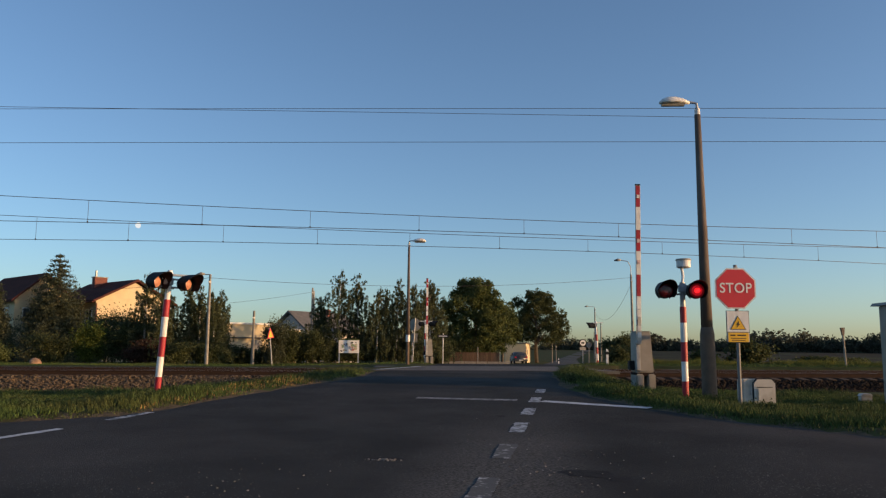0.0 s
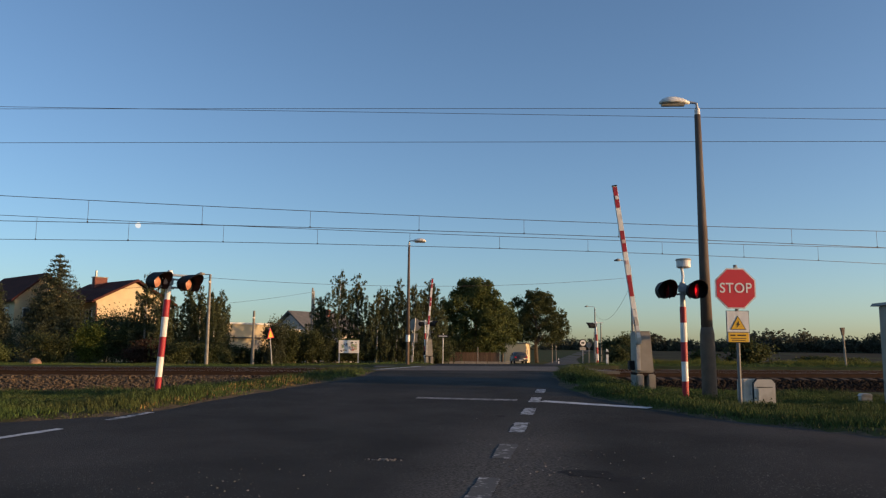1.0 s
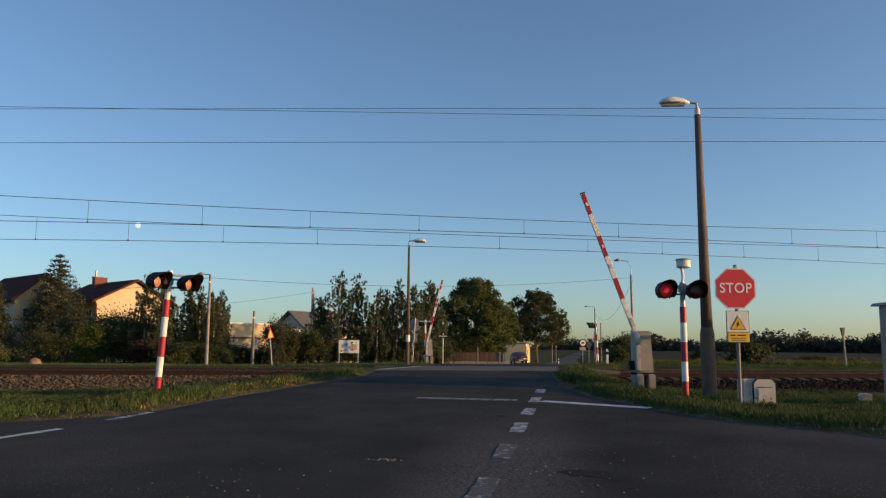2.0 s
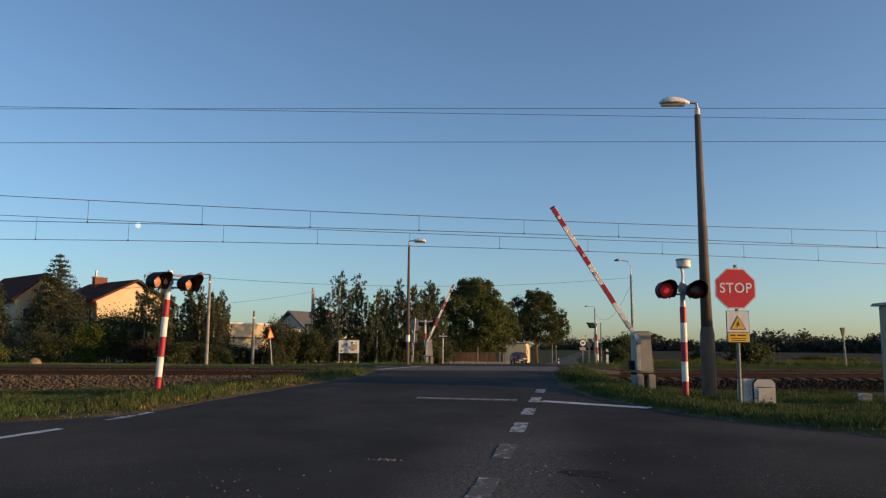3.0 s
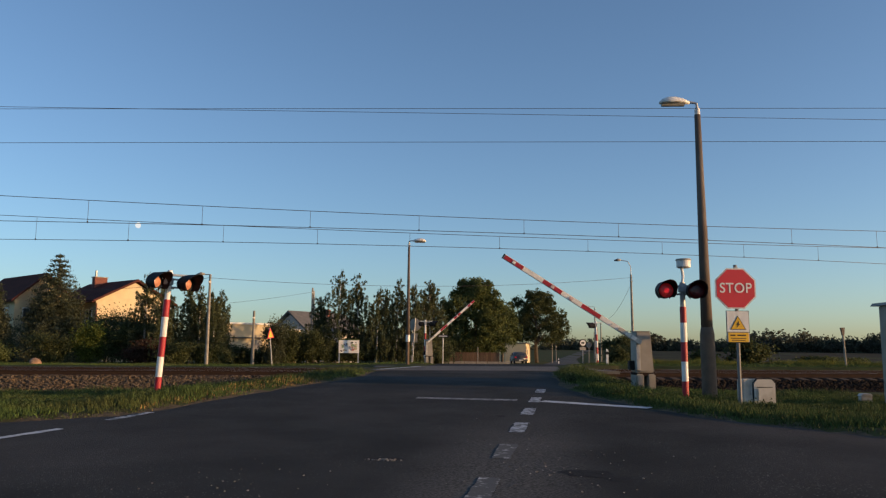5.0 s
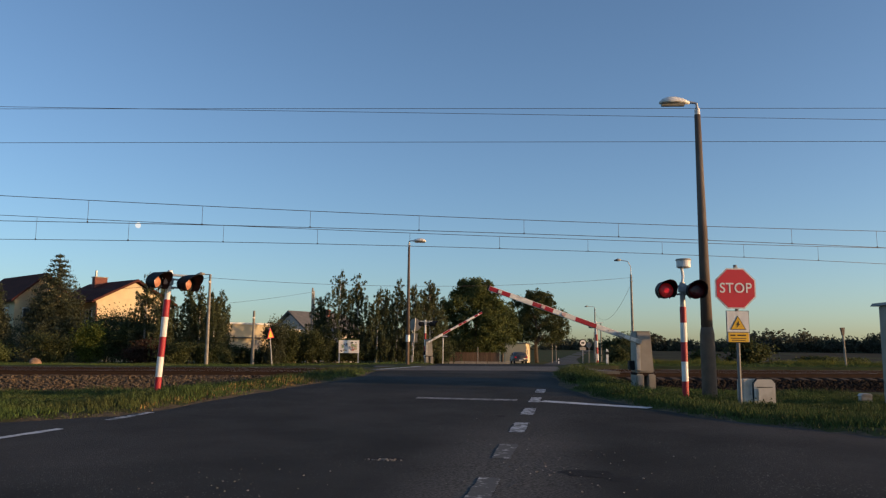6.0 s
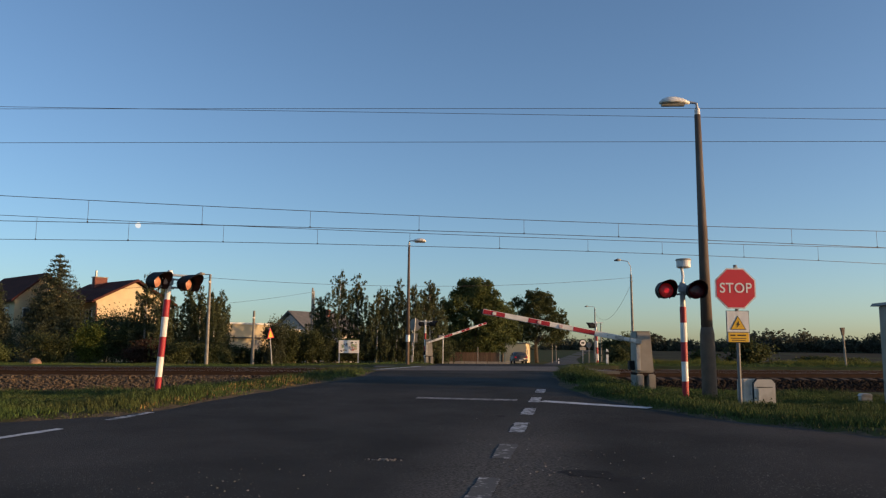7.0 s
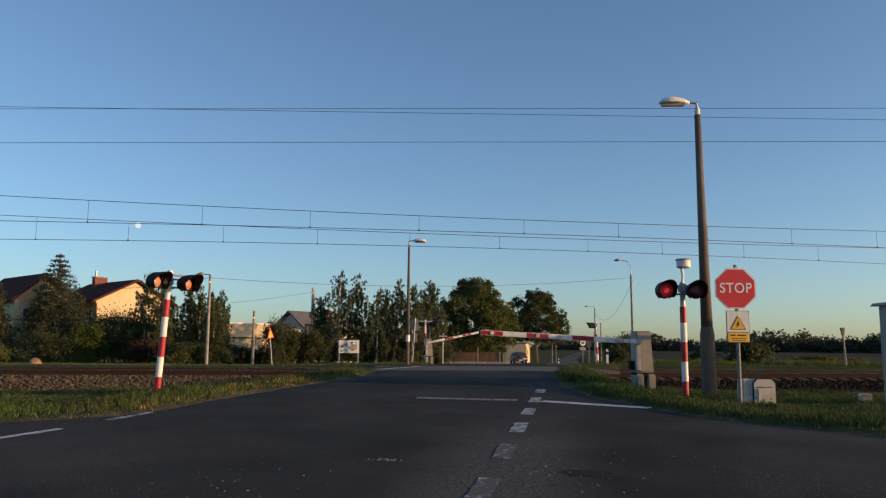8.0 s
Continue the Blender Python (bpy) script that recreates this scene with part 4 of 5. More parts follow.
def spruce(x, y, z, h, w, seed, label):
    t = thing("spruce_tree", pose(x, y, z), label, "tree", "trees")
    rnd = random.Random(seed)
    part("trunk", tube([(0, 0, -0.2), (0, 0, h * 0.5), (0, 0, h)], [0.02 * h, 0.012 * h, 0.01], 8), BARK, t)
    clumps = []
    zc = 0.06 * h
    while zc < h * 0.99:
        u = zc / h
        rr = (w / 2) * (1 - u) ** 0.66 + 0.06
        n = max(4, int(12 * (1 - u) + 3))
        for i in range(n):
            a = 2 * math.pi * (i + rnd.random() * 0.7) / n
            ln = rr * rnd.uniform(0.75, 1.12)
            for f in (0.35, 0.62, 0.9):
                clumps.append(((ln * f * math.cos(a), ln * f * math.sin(a), zc - 0.22 * ln * f), (0.2 * rr + 0.13, 0.2 * rr + 0.13, 0.1 * rr + 0.1)))
        zc += 0.042 * h
    clumps.append(((0, 0, h - 0.1), (0.06, 0.06, 0.3)))
    c = leaf_cloud("crown", clumps, 65000, 0.085, NEEDLE, seed, 0.2)
    c.parent = t
    return t


def bush(x, y, z, w, d, h, mat, seed, label, leaves=5000, leaf=0.1, category="bush", name="bush"):
    t = thing(name, pose(x, y, z), label, category, "bushes")
    rnd = random.Random(seed)
    clumps = []
    for i in range(18):
        a = rnd.uniform(0, 6.28)
        f = rnd.uniform(0, 0.8)
        cr = rnd.uniform(0.16, 0.3)
        clumps.append(((w / 2 * f * math.cos(a), d / 2 * f * math.sin(a), h * rnd.uniform(0.15, 0.8)), (w * cr, d * cr, h * cr)))
    for i in range(4):
        a = 6.28 * i / 4
        part("stem", tube([(0, 0, -0.1), (0.12 * w * math.cos(a), 0.12 * d * math.sin(a), 0.5 * h)], [0.03, 0.012], 6), BARK, t)
    c = leaf_cloud("foliage", clumps, leaves, leaf, mat, seed)
    c.parent = t
    return t


def gz(x, y):
    return ground_z(x, y)


def birch(x, y, z, h, w, seed, label, leaves=27000, leaf=0.05):
    """Thin pale trunk, rising branches that hang over at their tips, and leaf strands under them."""
    t = thing("birch_tree", pose(x, y, z), label, "tree", "trees")
    rnd = random.Random(seed)
    lean = Vector((rnd.uniform(-0.04, 0.04), rnd.uniform(-0.04, 0.04), 1))
    part("trunk", tube([(0, 0, -0.2), lean * h * 0.3, lean * h * 0.65, lean * h * 0.98], [0.09, 0.07, 0.04, 0.008], 8), BIRCH_BARK, t, "pale birch trunk")
    clumps = []
    n = 52
    wood = bmesh.new()
    for i in range(n):
        u = 0.1 + 0.86 * (i + rnd.random()) / n
        a = i * 2.4 + rnd.uniform(-0.5, 0.5)
        reach = w / 2 * (1.12 - 0.93 * u) * rnd.uniform(0.55, 1.3)
        rise = rnd.uniform(0.5, 1.1) * (0.35 + 0.55 * u) * (0.45 + reach)
        base = lean * (h * 0.93 * u)
        pts = []
        for k in range(6):
            f = k / 5
            pts.append(base + Vector((math.cos(a) * reach * f, math.sin(a) * reach * f, rise * (f - 0.75 * f * f * (1.25 - u)))))
        add_tube(wood, pts[::2] + [pts[-1]], [0.025, 0.016, 0.01, 0.004], 5)
        for k in range(1, 6):
            c = pts[k] + Vector((rnd.gauss(0, 0.06), rnd.gauss(0, 0.06), rnd.gauss(0, 0.06)))
            q = rnd.uniform(0.07, 0.2) * (1.15 - 0.6 * u)
            clumps.append((tuple(c), (q, q, q * 1.1)))
            if k > 2 and u < 0.85:
                ln = rnd.uniform(0.2, 0.55)
                clumps.append((tuple(c - Vector((0, 0, ln))), (0.1, 0.1, ln)))
    part("branchwork", wood, BARK, t, "thin dark branchwork")
    for k in range(14):                   # the leading shoots
        u = rnd.uniform(0.82, 1.02)
        clumps.append((tuple(lean * h * u + Vector((rnd.gauss(0, 0.12), rnd.gauss(0, 0.12), 0))), (0.08, 0.08, 0.22)))
    c = leaf_cloud("crown", clumps, leaves, leaf, LEAF_BIRCH, seed, 0.5)
    c.parent = t
    return t


def make_plants():
    # the birch row behind the railway
    spec = ((-8.3, 62, 6.5, 2.9), (-6.7, 63, 6.3, 2.6), (-5.2, 62, 5.2, 2.6), (-3.8, 64, 6.2, 2.8), (-2.4, 62, 5.6, 2.6), (-1.0, 64, 6.3, 2.8), (-0.9, 66, 6.0, 2.6), (-9.8, 63, 4.6, 2.2), (-4.5, 66, 5.6, 3.0), (-1.6, 68, 5.8, 3.0))
    for i, (x, y, h, w) in enumerate(spec):
        birch(x, y, gz(x, y), h * 1.1, w * 1.55, 20 + i, "slender drooping birch in a row behind the tracks")
    for i, (x, y, h, w) in enumerate(((-21.2, 56, 6.2, 3.4), (-19.4, 55, 5.6, 3.2), (-17.6, 57, 5.4, 3.2), (-15.9, 55, 4.9, 2.6), (-20.4, 58, 5.2, 3.0), (-18.6, 58, 5.9, 3.4), (-16.5, 58, 5.2, 3.0))):
        birch(x, y, gz(x, y), h, w, 40 + i, "leafy birch with pale trunk beside the garden", 24000)
    broad_tree(3.2, 77, 0.35, 8.3, 7.0, 1.2, LEAF_LIME, "large dense lime tree beside the brown fence", 7, 90000, 0.1, clump_r=0.13)
    broad_tree(6.4, 84, 0.2, 6.2, 3.8, 2.6, LEAF_LIME, "hanging leafy tree beside the garage", 9, 30000, 0.1, droop=0.5)
    broad_tree(13.4, 112, -0.05, 10.5, 9.0, 3.2, LEAF_DARK, "round-crowned tree with bare limbs below, beside the road", 8, 60000, 0.11, clump_r=0.11)
    spruce(-34.6, 70.3, 0.3, 9.6, 8.0, 3, "tall dark blue-green spruce in the garden")
    spruce(-33.2, 57, 0.5, 7.0, 4.6, 5, "dark spruce at the garden's end")
    rnd = random.Random(3)
    for i, (x, y, w, h, m) in enumerate(((-24.8, 55, 2.6, 3.0, LEAF_BRIGHT), (-22.5, 56, 3.0, 3.6, LEAF_DARK), (-20.4, 53.5, 2.8, 1.7, LEAF_REDDISH), (-30.5, 53, 3.4, 1.5, LEAF_LIME), (-27.2, 54, 3.2, 2.2, LEAF_DARK),
                                        (-24.2, 58, 3.4, 3.8, LEAF_DARK), (-18.0, 53, 3.0, 1.6, LEAF_DARK), (-13.6, 60, 2.0, 1.3, LEAF_DARK), (-11.7, 59, 2.2, 3.2, LEAF_DARK), (-9.8, 60, 2.6, 2.8, LEAF_DARK),
                                        (-7.5, 66.5, 3.2, 2.4, LEAF_DARK), (-5.2, 66.5, 3.2, 2.2, LEAF_DARK), (-2.8, 66.5, 3.0, 2.4, LEAF_DARK), (-0.6, 67, 3.0, 2.4, LEAF_DARK), (1.8, 75, 3.0, 2.2, LEAF_DARK),
                                        (-16.0, 54.5, 2.6, 1.5, LEAF_DARK), (-33.5, 52.5, 3.0, 1.3, LEAF_DARK), (-12.4, 57.5, 2.0, 3.4, NEEDLE), (-12.4, 61, 2.6, 2.3, LEAF_DARK), (-8.4, 62.5, 3.0, 2.2, LEAF_DARK), (-10.3, 62.5, 2.8, 2.4, LEAF_DARK), (-15.2, 60, 3.0, 1.3, LEAF_DARK), (-16.7, 60.5, 2.6, 1.5, LEAF_DARK), (-7.3, 61, 2.4, 1.5, LEAF_DARK), (-11.0, 61.5, 2.4, 2.6, LEAF_DARK), (-25.6, 60, 4.0, 4.3, LEAF_DARK), (-23.4, 60.5, 3.8, 4.0, LEAF_DARK))):
        bush(x, y, gz(x, y) - 0.05, w, w * 0.8, h, m, 60 + i, "dense reddish garden shrub" if m is LEAF_REDDISH else "dense leafy green garden shrub", 8000, 0.075)
    for i, (x, y, w, h) in enumerate(((20.0, 52, 3.0, 1.8), (17.2, 52, 1.6, 0.9), (26.5, 56, 3.2, 0.6), (31, 62, 3.4, 0.6), (30, 132, 6, 4.6), (16.9, 75, 3, 1.9), (19.0, 78, 3.4, 2.3))):
        bush(x, y, gz(x, y) - 0.05, w, w * 0.8, h, LEAF_DARK, 90 + i, "wild dark bush at the edge of the field", 4500 if y < 100 else 9000, 0.11 if y < 100 else 0.22)


def far_woods():
    """The woods along the horizon, all round: a dense uneven core, and leaf clumps over it."""
    rng = np.random.default_rng(12)

    def top(a):
        return 10.6 + 8.0 * noise.noise((a * 14, 0, 0)) + 5.0 * noise.noise((a * 52, 3, 0)) + 1.6 * noise.noise((a * 190, 5, 0)) - 3.5 * step(-0.02, 0.3, 0.3 - abs(a - 0.14))
    n = 1600
    bm = bmesh.new()
    prev = None
    for i in range(n + 1):
        a = -math.pi + 2 * math.pi * i / n
        h = top(a)
        dist = 500 + 14 * noise.noise((a * 40, 9, 0))
        row = [bm.verts.new(((dist + o) * math.sin(a), (dist + o) * math.cos(a), z)) for o, z in ((0, -1), (-3, h * 0.35), (1, h * 0.7), (8, h * 0.86), (22, h * 0.8))]
        if prev:
            for k in range(4):
                bm.faces.new((prev[k], row[k], row[k + 1], prev[k + 1]))
        prev = row
    core = mesh_object("far_woods_core", bm, LEAF_FAR)
    tagged(core, "dark dense distant woods along the horizon", "woods", kind="stuff")
    clumps = []
    for i in range(1900):
        a = rng.uniform(-0.75, 0.75) if i % 4 else rng.uniform(-math.pi, math.pi)
        dist = rng.uniform(480, 505)
        h = top(a) * rng.uniform(0.9, 1.12)
        x, y = dist * math.sin(a), dist * math.cos(a)
        for k in range(3):
            r = rng.uniform(1.4, 3.0)
            clumps.append(((x + rng.normal() * 2, y + rng.normal() * 2, max(1.2, h * (0.22 + 0.34 * k))), (r * 1.3, r * 1.3, r)))
    for i in range(90):                   # single taller crowns
        a = rng.uniform(-0.7, 0.75)
        dist = rng.uniform(470, 500)
        q = rng.uniform(2.5, 5.5)
        for k in range(5):
            clumps.append(((dist * math.sin(a) + rng.normal() * q * 0.5, dist * math.cos(a), top(a) + rng.uniform(-2.5, 2.2)), (q * 0.6, q * 0.6, q * 0.45)))
    ob = leaf_cloud("far_woods", clumps, 120000, 0.85, LEAF_FAR, 12)
    tagged(ob, "dark line of distant woods along the horizon", "woods", kind="stuff")


make_plants()
far_woods()


def grass_blades(name, spots, seed, label, tall=(0.08, 0.26), mat=None):
    """Blades in loose tufts over the verge; spots: x0, x1, y0, y1, count."""
    rng = np.random.default_rng(seed)
    verts, faces = [], []
    for x0, x1, y0, y1, count in spots:
        for _ in range(count):
            x, y = rng.uniform(x0, x1), rng.uniform(y0, y1)
            d = max(edge(EDGE_L, y) - x, x - edge(EDGE_R, y))
            s = y - (TRACK_Y[0] + TRACK_SLOPE * x)
            if d < 0.12 or -3.6 < s < 8.0 or math.hypot(x - 4.9, y - 20.0) < 0.75:
                continue
            patch = 0.5 + 0.5 * noise.noise((x * 0.7, y * 0.7, 5))
            z = ground_z(x, y) - 0.01
            for _ in range(4):
                h = rng.uniform(*tall) * (0.25 + 1.25 * patch * patch) * min(1, 0.35 + d)
                a = rng.uniform(0, 6.28)
                ox, oy = rng.normal(0, 0.05, 2)
                wx, wy = 0.009 * math.cos(a), 0.009 * math.sin(a)
                lx, ly = rng.normal(0, 0.35, 2) * h
                b = len(verts)
                verts += [(x + ox - wx, y + oy - wy, z), (x + ox + wx, y + oy + wy, z), (x + ox + lx, y + oy + ly, z + h)]
                faces.append((b, b + 1, b + 2))
    ob = from_arrays(name, verts, faces, mat or BLADE)
    return tagged(ob, label, "grass", kind="stuff")


grass_blades("verge_grass", ((-16, -2, 10.5, 27, 26000), (-16, -3, 10.5, 16, 8000)), 1, "rough green verge grass with dry tufts")
grass_blades("verge_grass", ((2.6, 14, 10, 29, 30000), (2.6, 10, 11, 18, 14000)), 2, "dark green grass round the signal posts", (0.07, 0.26))
grass_blades("trackside_grass", ((-40, 0, 45, 53, 16000), (11.5, 45, 46, 60, 16000), (7.5, 40, 40, 48, 9000)), 3, "coarse grass strip beyond the railway", (0.06, 0.2))
grass_blades("field_weeds", ((12.0, 18.0, 46.5, 54, 5000), (21.5, 27, 47, 54, 3500)), 9, "tall yellow-green weeds beyond the railway", (0.2, 0.55), WEED)
grass_blades("dry_grass", ((-4.6, -3.0, 14.5, 19.5, 500), (-4.9, -4.3, 12, 14.5, 150), (2.9, 6.5, 11, 16, 260)), 6, "dry straw-coloured grass tufts at the asphalt's edge", (0.06, 0.2), STRAW)


def verge_weeds(seed, spots, label):
    """Low broad-leaved plants among the grass."""
    rng = np.random.default_rng(seed)
    clumps = []
    for x0, x1, y0, y1, count in spots:
        for _ in range(count):
            x, y = rng.uniform(x0, x1), rng.uniform(y0, y1)
            d = max(edge(EDGE_L, y) - x, x - edge(EDGE_R, y))
            s_ = y - (TRACK_Y[0] + TRACK_SLOPE * x)
            if d < 0.25 or s_ > -3.4 or noise.noise((x * 0.6, y * 0.6, 9)) < -0.05:
                continue
            q = rng.uniform(0.08, 0.22)
            clumps.append(((x, y, ground_z(x, y) + q * 0.45), (q, q, q * 0.6)))
    ob = leaf_cloud("verge_weeds", clumps, 70 * len(clumps), 0.024, LEAF_WEED, seed, 0.0, 0.3)
    tagged(ob, label, "weeds", kind="stuff")


verge_weeds(31, ((2.8, 13, 10.5, 24, 330), (2.8, 4.6, 15, 25, 110)), "low broad-leaved weeds among the dark verge grass")
verge_weeds(32, ((-14, -2.3, 11, 26, 300), (-6, -2.3, 14, 24, 110)), "low weeds in the grass below the track bank")
grass_blades("bank_grass", ((3.5, 9, 22.5, 28.4, 7000),), 8, "tall grass on the bank beside the crossing", (0.14, 0.36))


# ---- beyond the railway ----
def gable_wing(h, m, w, length, eave, ridge, wall, roof, windows=()):
    """A wing with its gable at local y = 0, running back along +y; windows: face, across, sill, width, height."""
    t = 0.3
    out = [(-w / 2, -0.4), (w / 2, -0.4), (w / 2, eave), (0, ridge - 0.12), (-w / 2, eave)]
    wl_ = part("wall", prism(out, length, m), wall, h)
    over = 0.45
    k = (ridge - eave) / (w / 2)
    rf = [(-w / 2 - over, eave - k * over), (0, ridge), (w / 2 + over, eave - k * over), (w / 2 + over, eave - k * over + 0.2), (0, ridge + 0.22), (-w / 2 - over, eave - k * over + 0.2)]
    rp_ = part("roof", prism(rf, length + 0.9, m @ Matrix.Translation((0, -0.45, 0))), roof, h)
    for face, u, sill, ww, hh in windows:
        f = m @ (Matrix.Translation((u, 0, sill)) if face == "gable" else Matrix.Translation((-w / 2 if face == "left" else w / 2, u, sill)) @ Matrix.Rotation(radians(-90 if face == "left" else 90), 4, "Z"))
        bm = bmesh.new()
        for x0, z0, sx, sz in ((-ww / 2 - 0.04, 0, 0.08, hh), (ww / 2 + 0.04, 0, 0.08, hh), (0, hh, ww + 0.16, 0.08), (0, -0.08, ww + 0.16, 0.08), (0, 0, 0.06, hh)):
            add_box(bm, x0, 0.0, z0, sx, 0.12, sz, m=f)
        win = part("window", bm, WHITE, h, "white window frame")
        part("pane", box(0, 0.0, 0, ww, 0.03, hh, m=f), PANE, win, "dark window pane")
        part("sill", box(0, -0.08, -0.12, ww + 0.24, 0.2, 0.04, m=f), WHITE, win)
    return wl_


def make_house():
    h = thing("house", pose(-29.45, 75, 0.3, 0, 0, 50), "cream two-storey house with dark red gabled roofs", "house")
    gable_wing(h, Matrix.Identity(4), 7.6, 9, 5.6, 7.55, PLASTER, ROOF, (("left", 1.2, 3.2, 1.1, 1.5), ("left", 3.4, 3.2, 1.1, 1.5), ("left", 2.2, 0.7, 1.2, 1.4)))
    gable_wing(h, Matrix.Translation((-7.0, 3.4, 0.1)), 5.0, 9, 5.5, 7.7, PLASTER, ROOF, (("gable", -1.2, 3.3, 1.1, 1.3), ("left", 2.0, 3.3, 1.3, 1.3), ("left", 4.6, 3.3, 1.3, 1.3), ("left", 2.0, 0.6, 1.3, 1.4), ("left", 4.6, 0.6, 1.3, 1.4)))
    part("chimney", box(-0.6, 6.0, 6.6, 1.3, 0.6, 1.6, 0.03), BRICK, h, "brick chimney")
    part("chimney_cap", box(-0.6, 6.0, 8.2, 1.42, 0.72, 0.08, 0.01), CONCRETE, h)
    part("flue", tube([(-1.0, 6.0, 8.2), (-1.0, 6.0, 8.9)], 0.11, 10), STEEL, h)
    part("gutter", tube([(-4.25, -0.4, 5.4), (-4.25, 9.3, 5.4)], 0.07, 8), BRICK, h)
    part("downpipe", tube([(-3.75, -0.08, 5.3), (-3.75, -0.08, 0)], 0.05, 8), BRICK, h)


def make_low_building():
    b = thing("outbuilding", pose(-20.0, 71, 0.3, 0, 0, 32), "low flat-roofed cream outbuilding behind bushes", "building")
    part("wall", box(2.4, 2.6, -0.3, 5.6, 5.2, 3.75, 0.02), PLASTER, b)
    part("roof_edge", box(2.4, 2.6, 3.45, 5.9, 5.5, 0.16, 0.02), WHITE, b, "pale roof edge")
    part("ledge", box(2.4, -0.12, 2.2, 5.6, 0.3, 0.1, 0.01), ROOF_GREY, b, "dark ledge along the wall")
    part("annex_wall", box(6.7, 3.4, -0.3, 3.0, 4.4, 3.3, 0.02), PLASTER, b)
    part("annex_roof_edge", box(6.7, 3.4, 3.0, 3.2, 4.6, 0.14, 0.02), WHITE, b)
    part("door", box(3.4, -0.02, -0.02, 1.0, 0.08, 2.1, 0.01), GREY_PAINT, b)


def make_back_house():
    h = thing("house", pose(-17.0, 88, 0.1, 0, 0, -38), "pale house with a grey gabled roof", "house")
    gable_wing(h, Matrix.Identity(4), 5.6, 8, 3.6, 5.55, PLASTER_GREY, ROOF_GREY, (("gable", 0.0, 2.4, 1.1, 1.1), ("right", 3, 1.2, 1.2, 1.2)))
    part("chimney", box(0.5, 5.2, 4.6, 0.5, 0.5, 1.5, 0.03), BRICK, h, "brick chimney")


def make_garage():
    g = thing("garage", pose(7.5, 104.0, -0.03, 0, 0, -9.5), "pale flat-roofed garage beside the road", "garage")
    part("wall", box(1.75, 5, -0.3, 3.5, 10, 2.95, 0.02), PLASTER, g)
    part("roof", prism([(-0.12, 2.52), (3.62, 2.62), (3.62, 2.76), (-0.12, 2.66)], 10.3, Matrix.Translation((0, -0.15, 0))), ROOF_GREY, g)
    d = part("garage_door", box(1.9, -0.02, 0.0, 2.3, 0.06, 1.95, 0.01), PLASTER, g, "cream garage door")
    for i in range(4):
        part("slat", box(1.9, -0.055, 0.08 + i * 0.47, 2.2, 0.012, 0.42, 0.004), PLASTER, d)
    win = part("window", box(3.5, 3.6, 1.1, 0.05, 1.0, 0.8, 0.01), WHITE, g, "white window frame")
    part("pane", box(3.53, 3.6, 1.17, 0.02, 0.86, 0.66), PANE, win, "dark window pane")
    part("downpipe", tube([(3.54, 0.1, 2.25), (3.54, 0.1, -0.1)], 0.04, 8), BRICK, g)


def make_fence():
    f = thing("plank_fence", pose(-0.35, 72, 0.36), "brown wooden plank fence under the lime tree", "fence")
    first = None
    for i in range(37):
        if first is None:
            first = part("plank", box(0, 0, 0, 0.135, 0.025, 1.02, 0.006), WOOD_FENCE, f)
            o = first
        else:
            o = new("plank", first.data)
            o.parent = f
        o.location = (0.08 + i * 0.15, 0, 0.012 * math.sin(i * 1.7))
    for i in range(4):
        part("post", box(0.02 + i * 1.56, 0.06, -0.3, 0.1, 0.1, 1.4, 0.01), WOOD_FENCE, f)
    for zz in (0.25, 0.8):
        part("rail", box(2.8, 0.035, zz, 5.55, 0.04, 0.07, 0.005), WOOD_FENCE, f)
    k = thing("kerb", pose(0, 70, 0.45), "pale concrete kerb along the far road", "kerb", kind="structure")
    bm0 = box(0, 0, -0.15, 0.96, 0.14, 0.26, 0.015)
    one = part("kerbstone", bm0, CONCRETE, k)
    for i in range(8):
        o = one if i == 0 else new("kerbstone", one.data)
        o.parent = k
        o.location = (-1.5 + i, -0.6, 0.02)


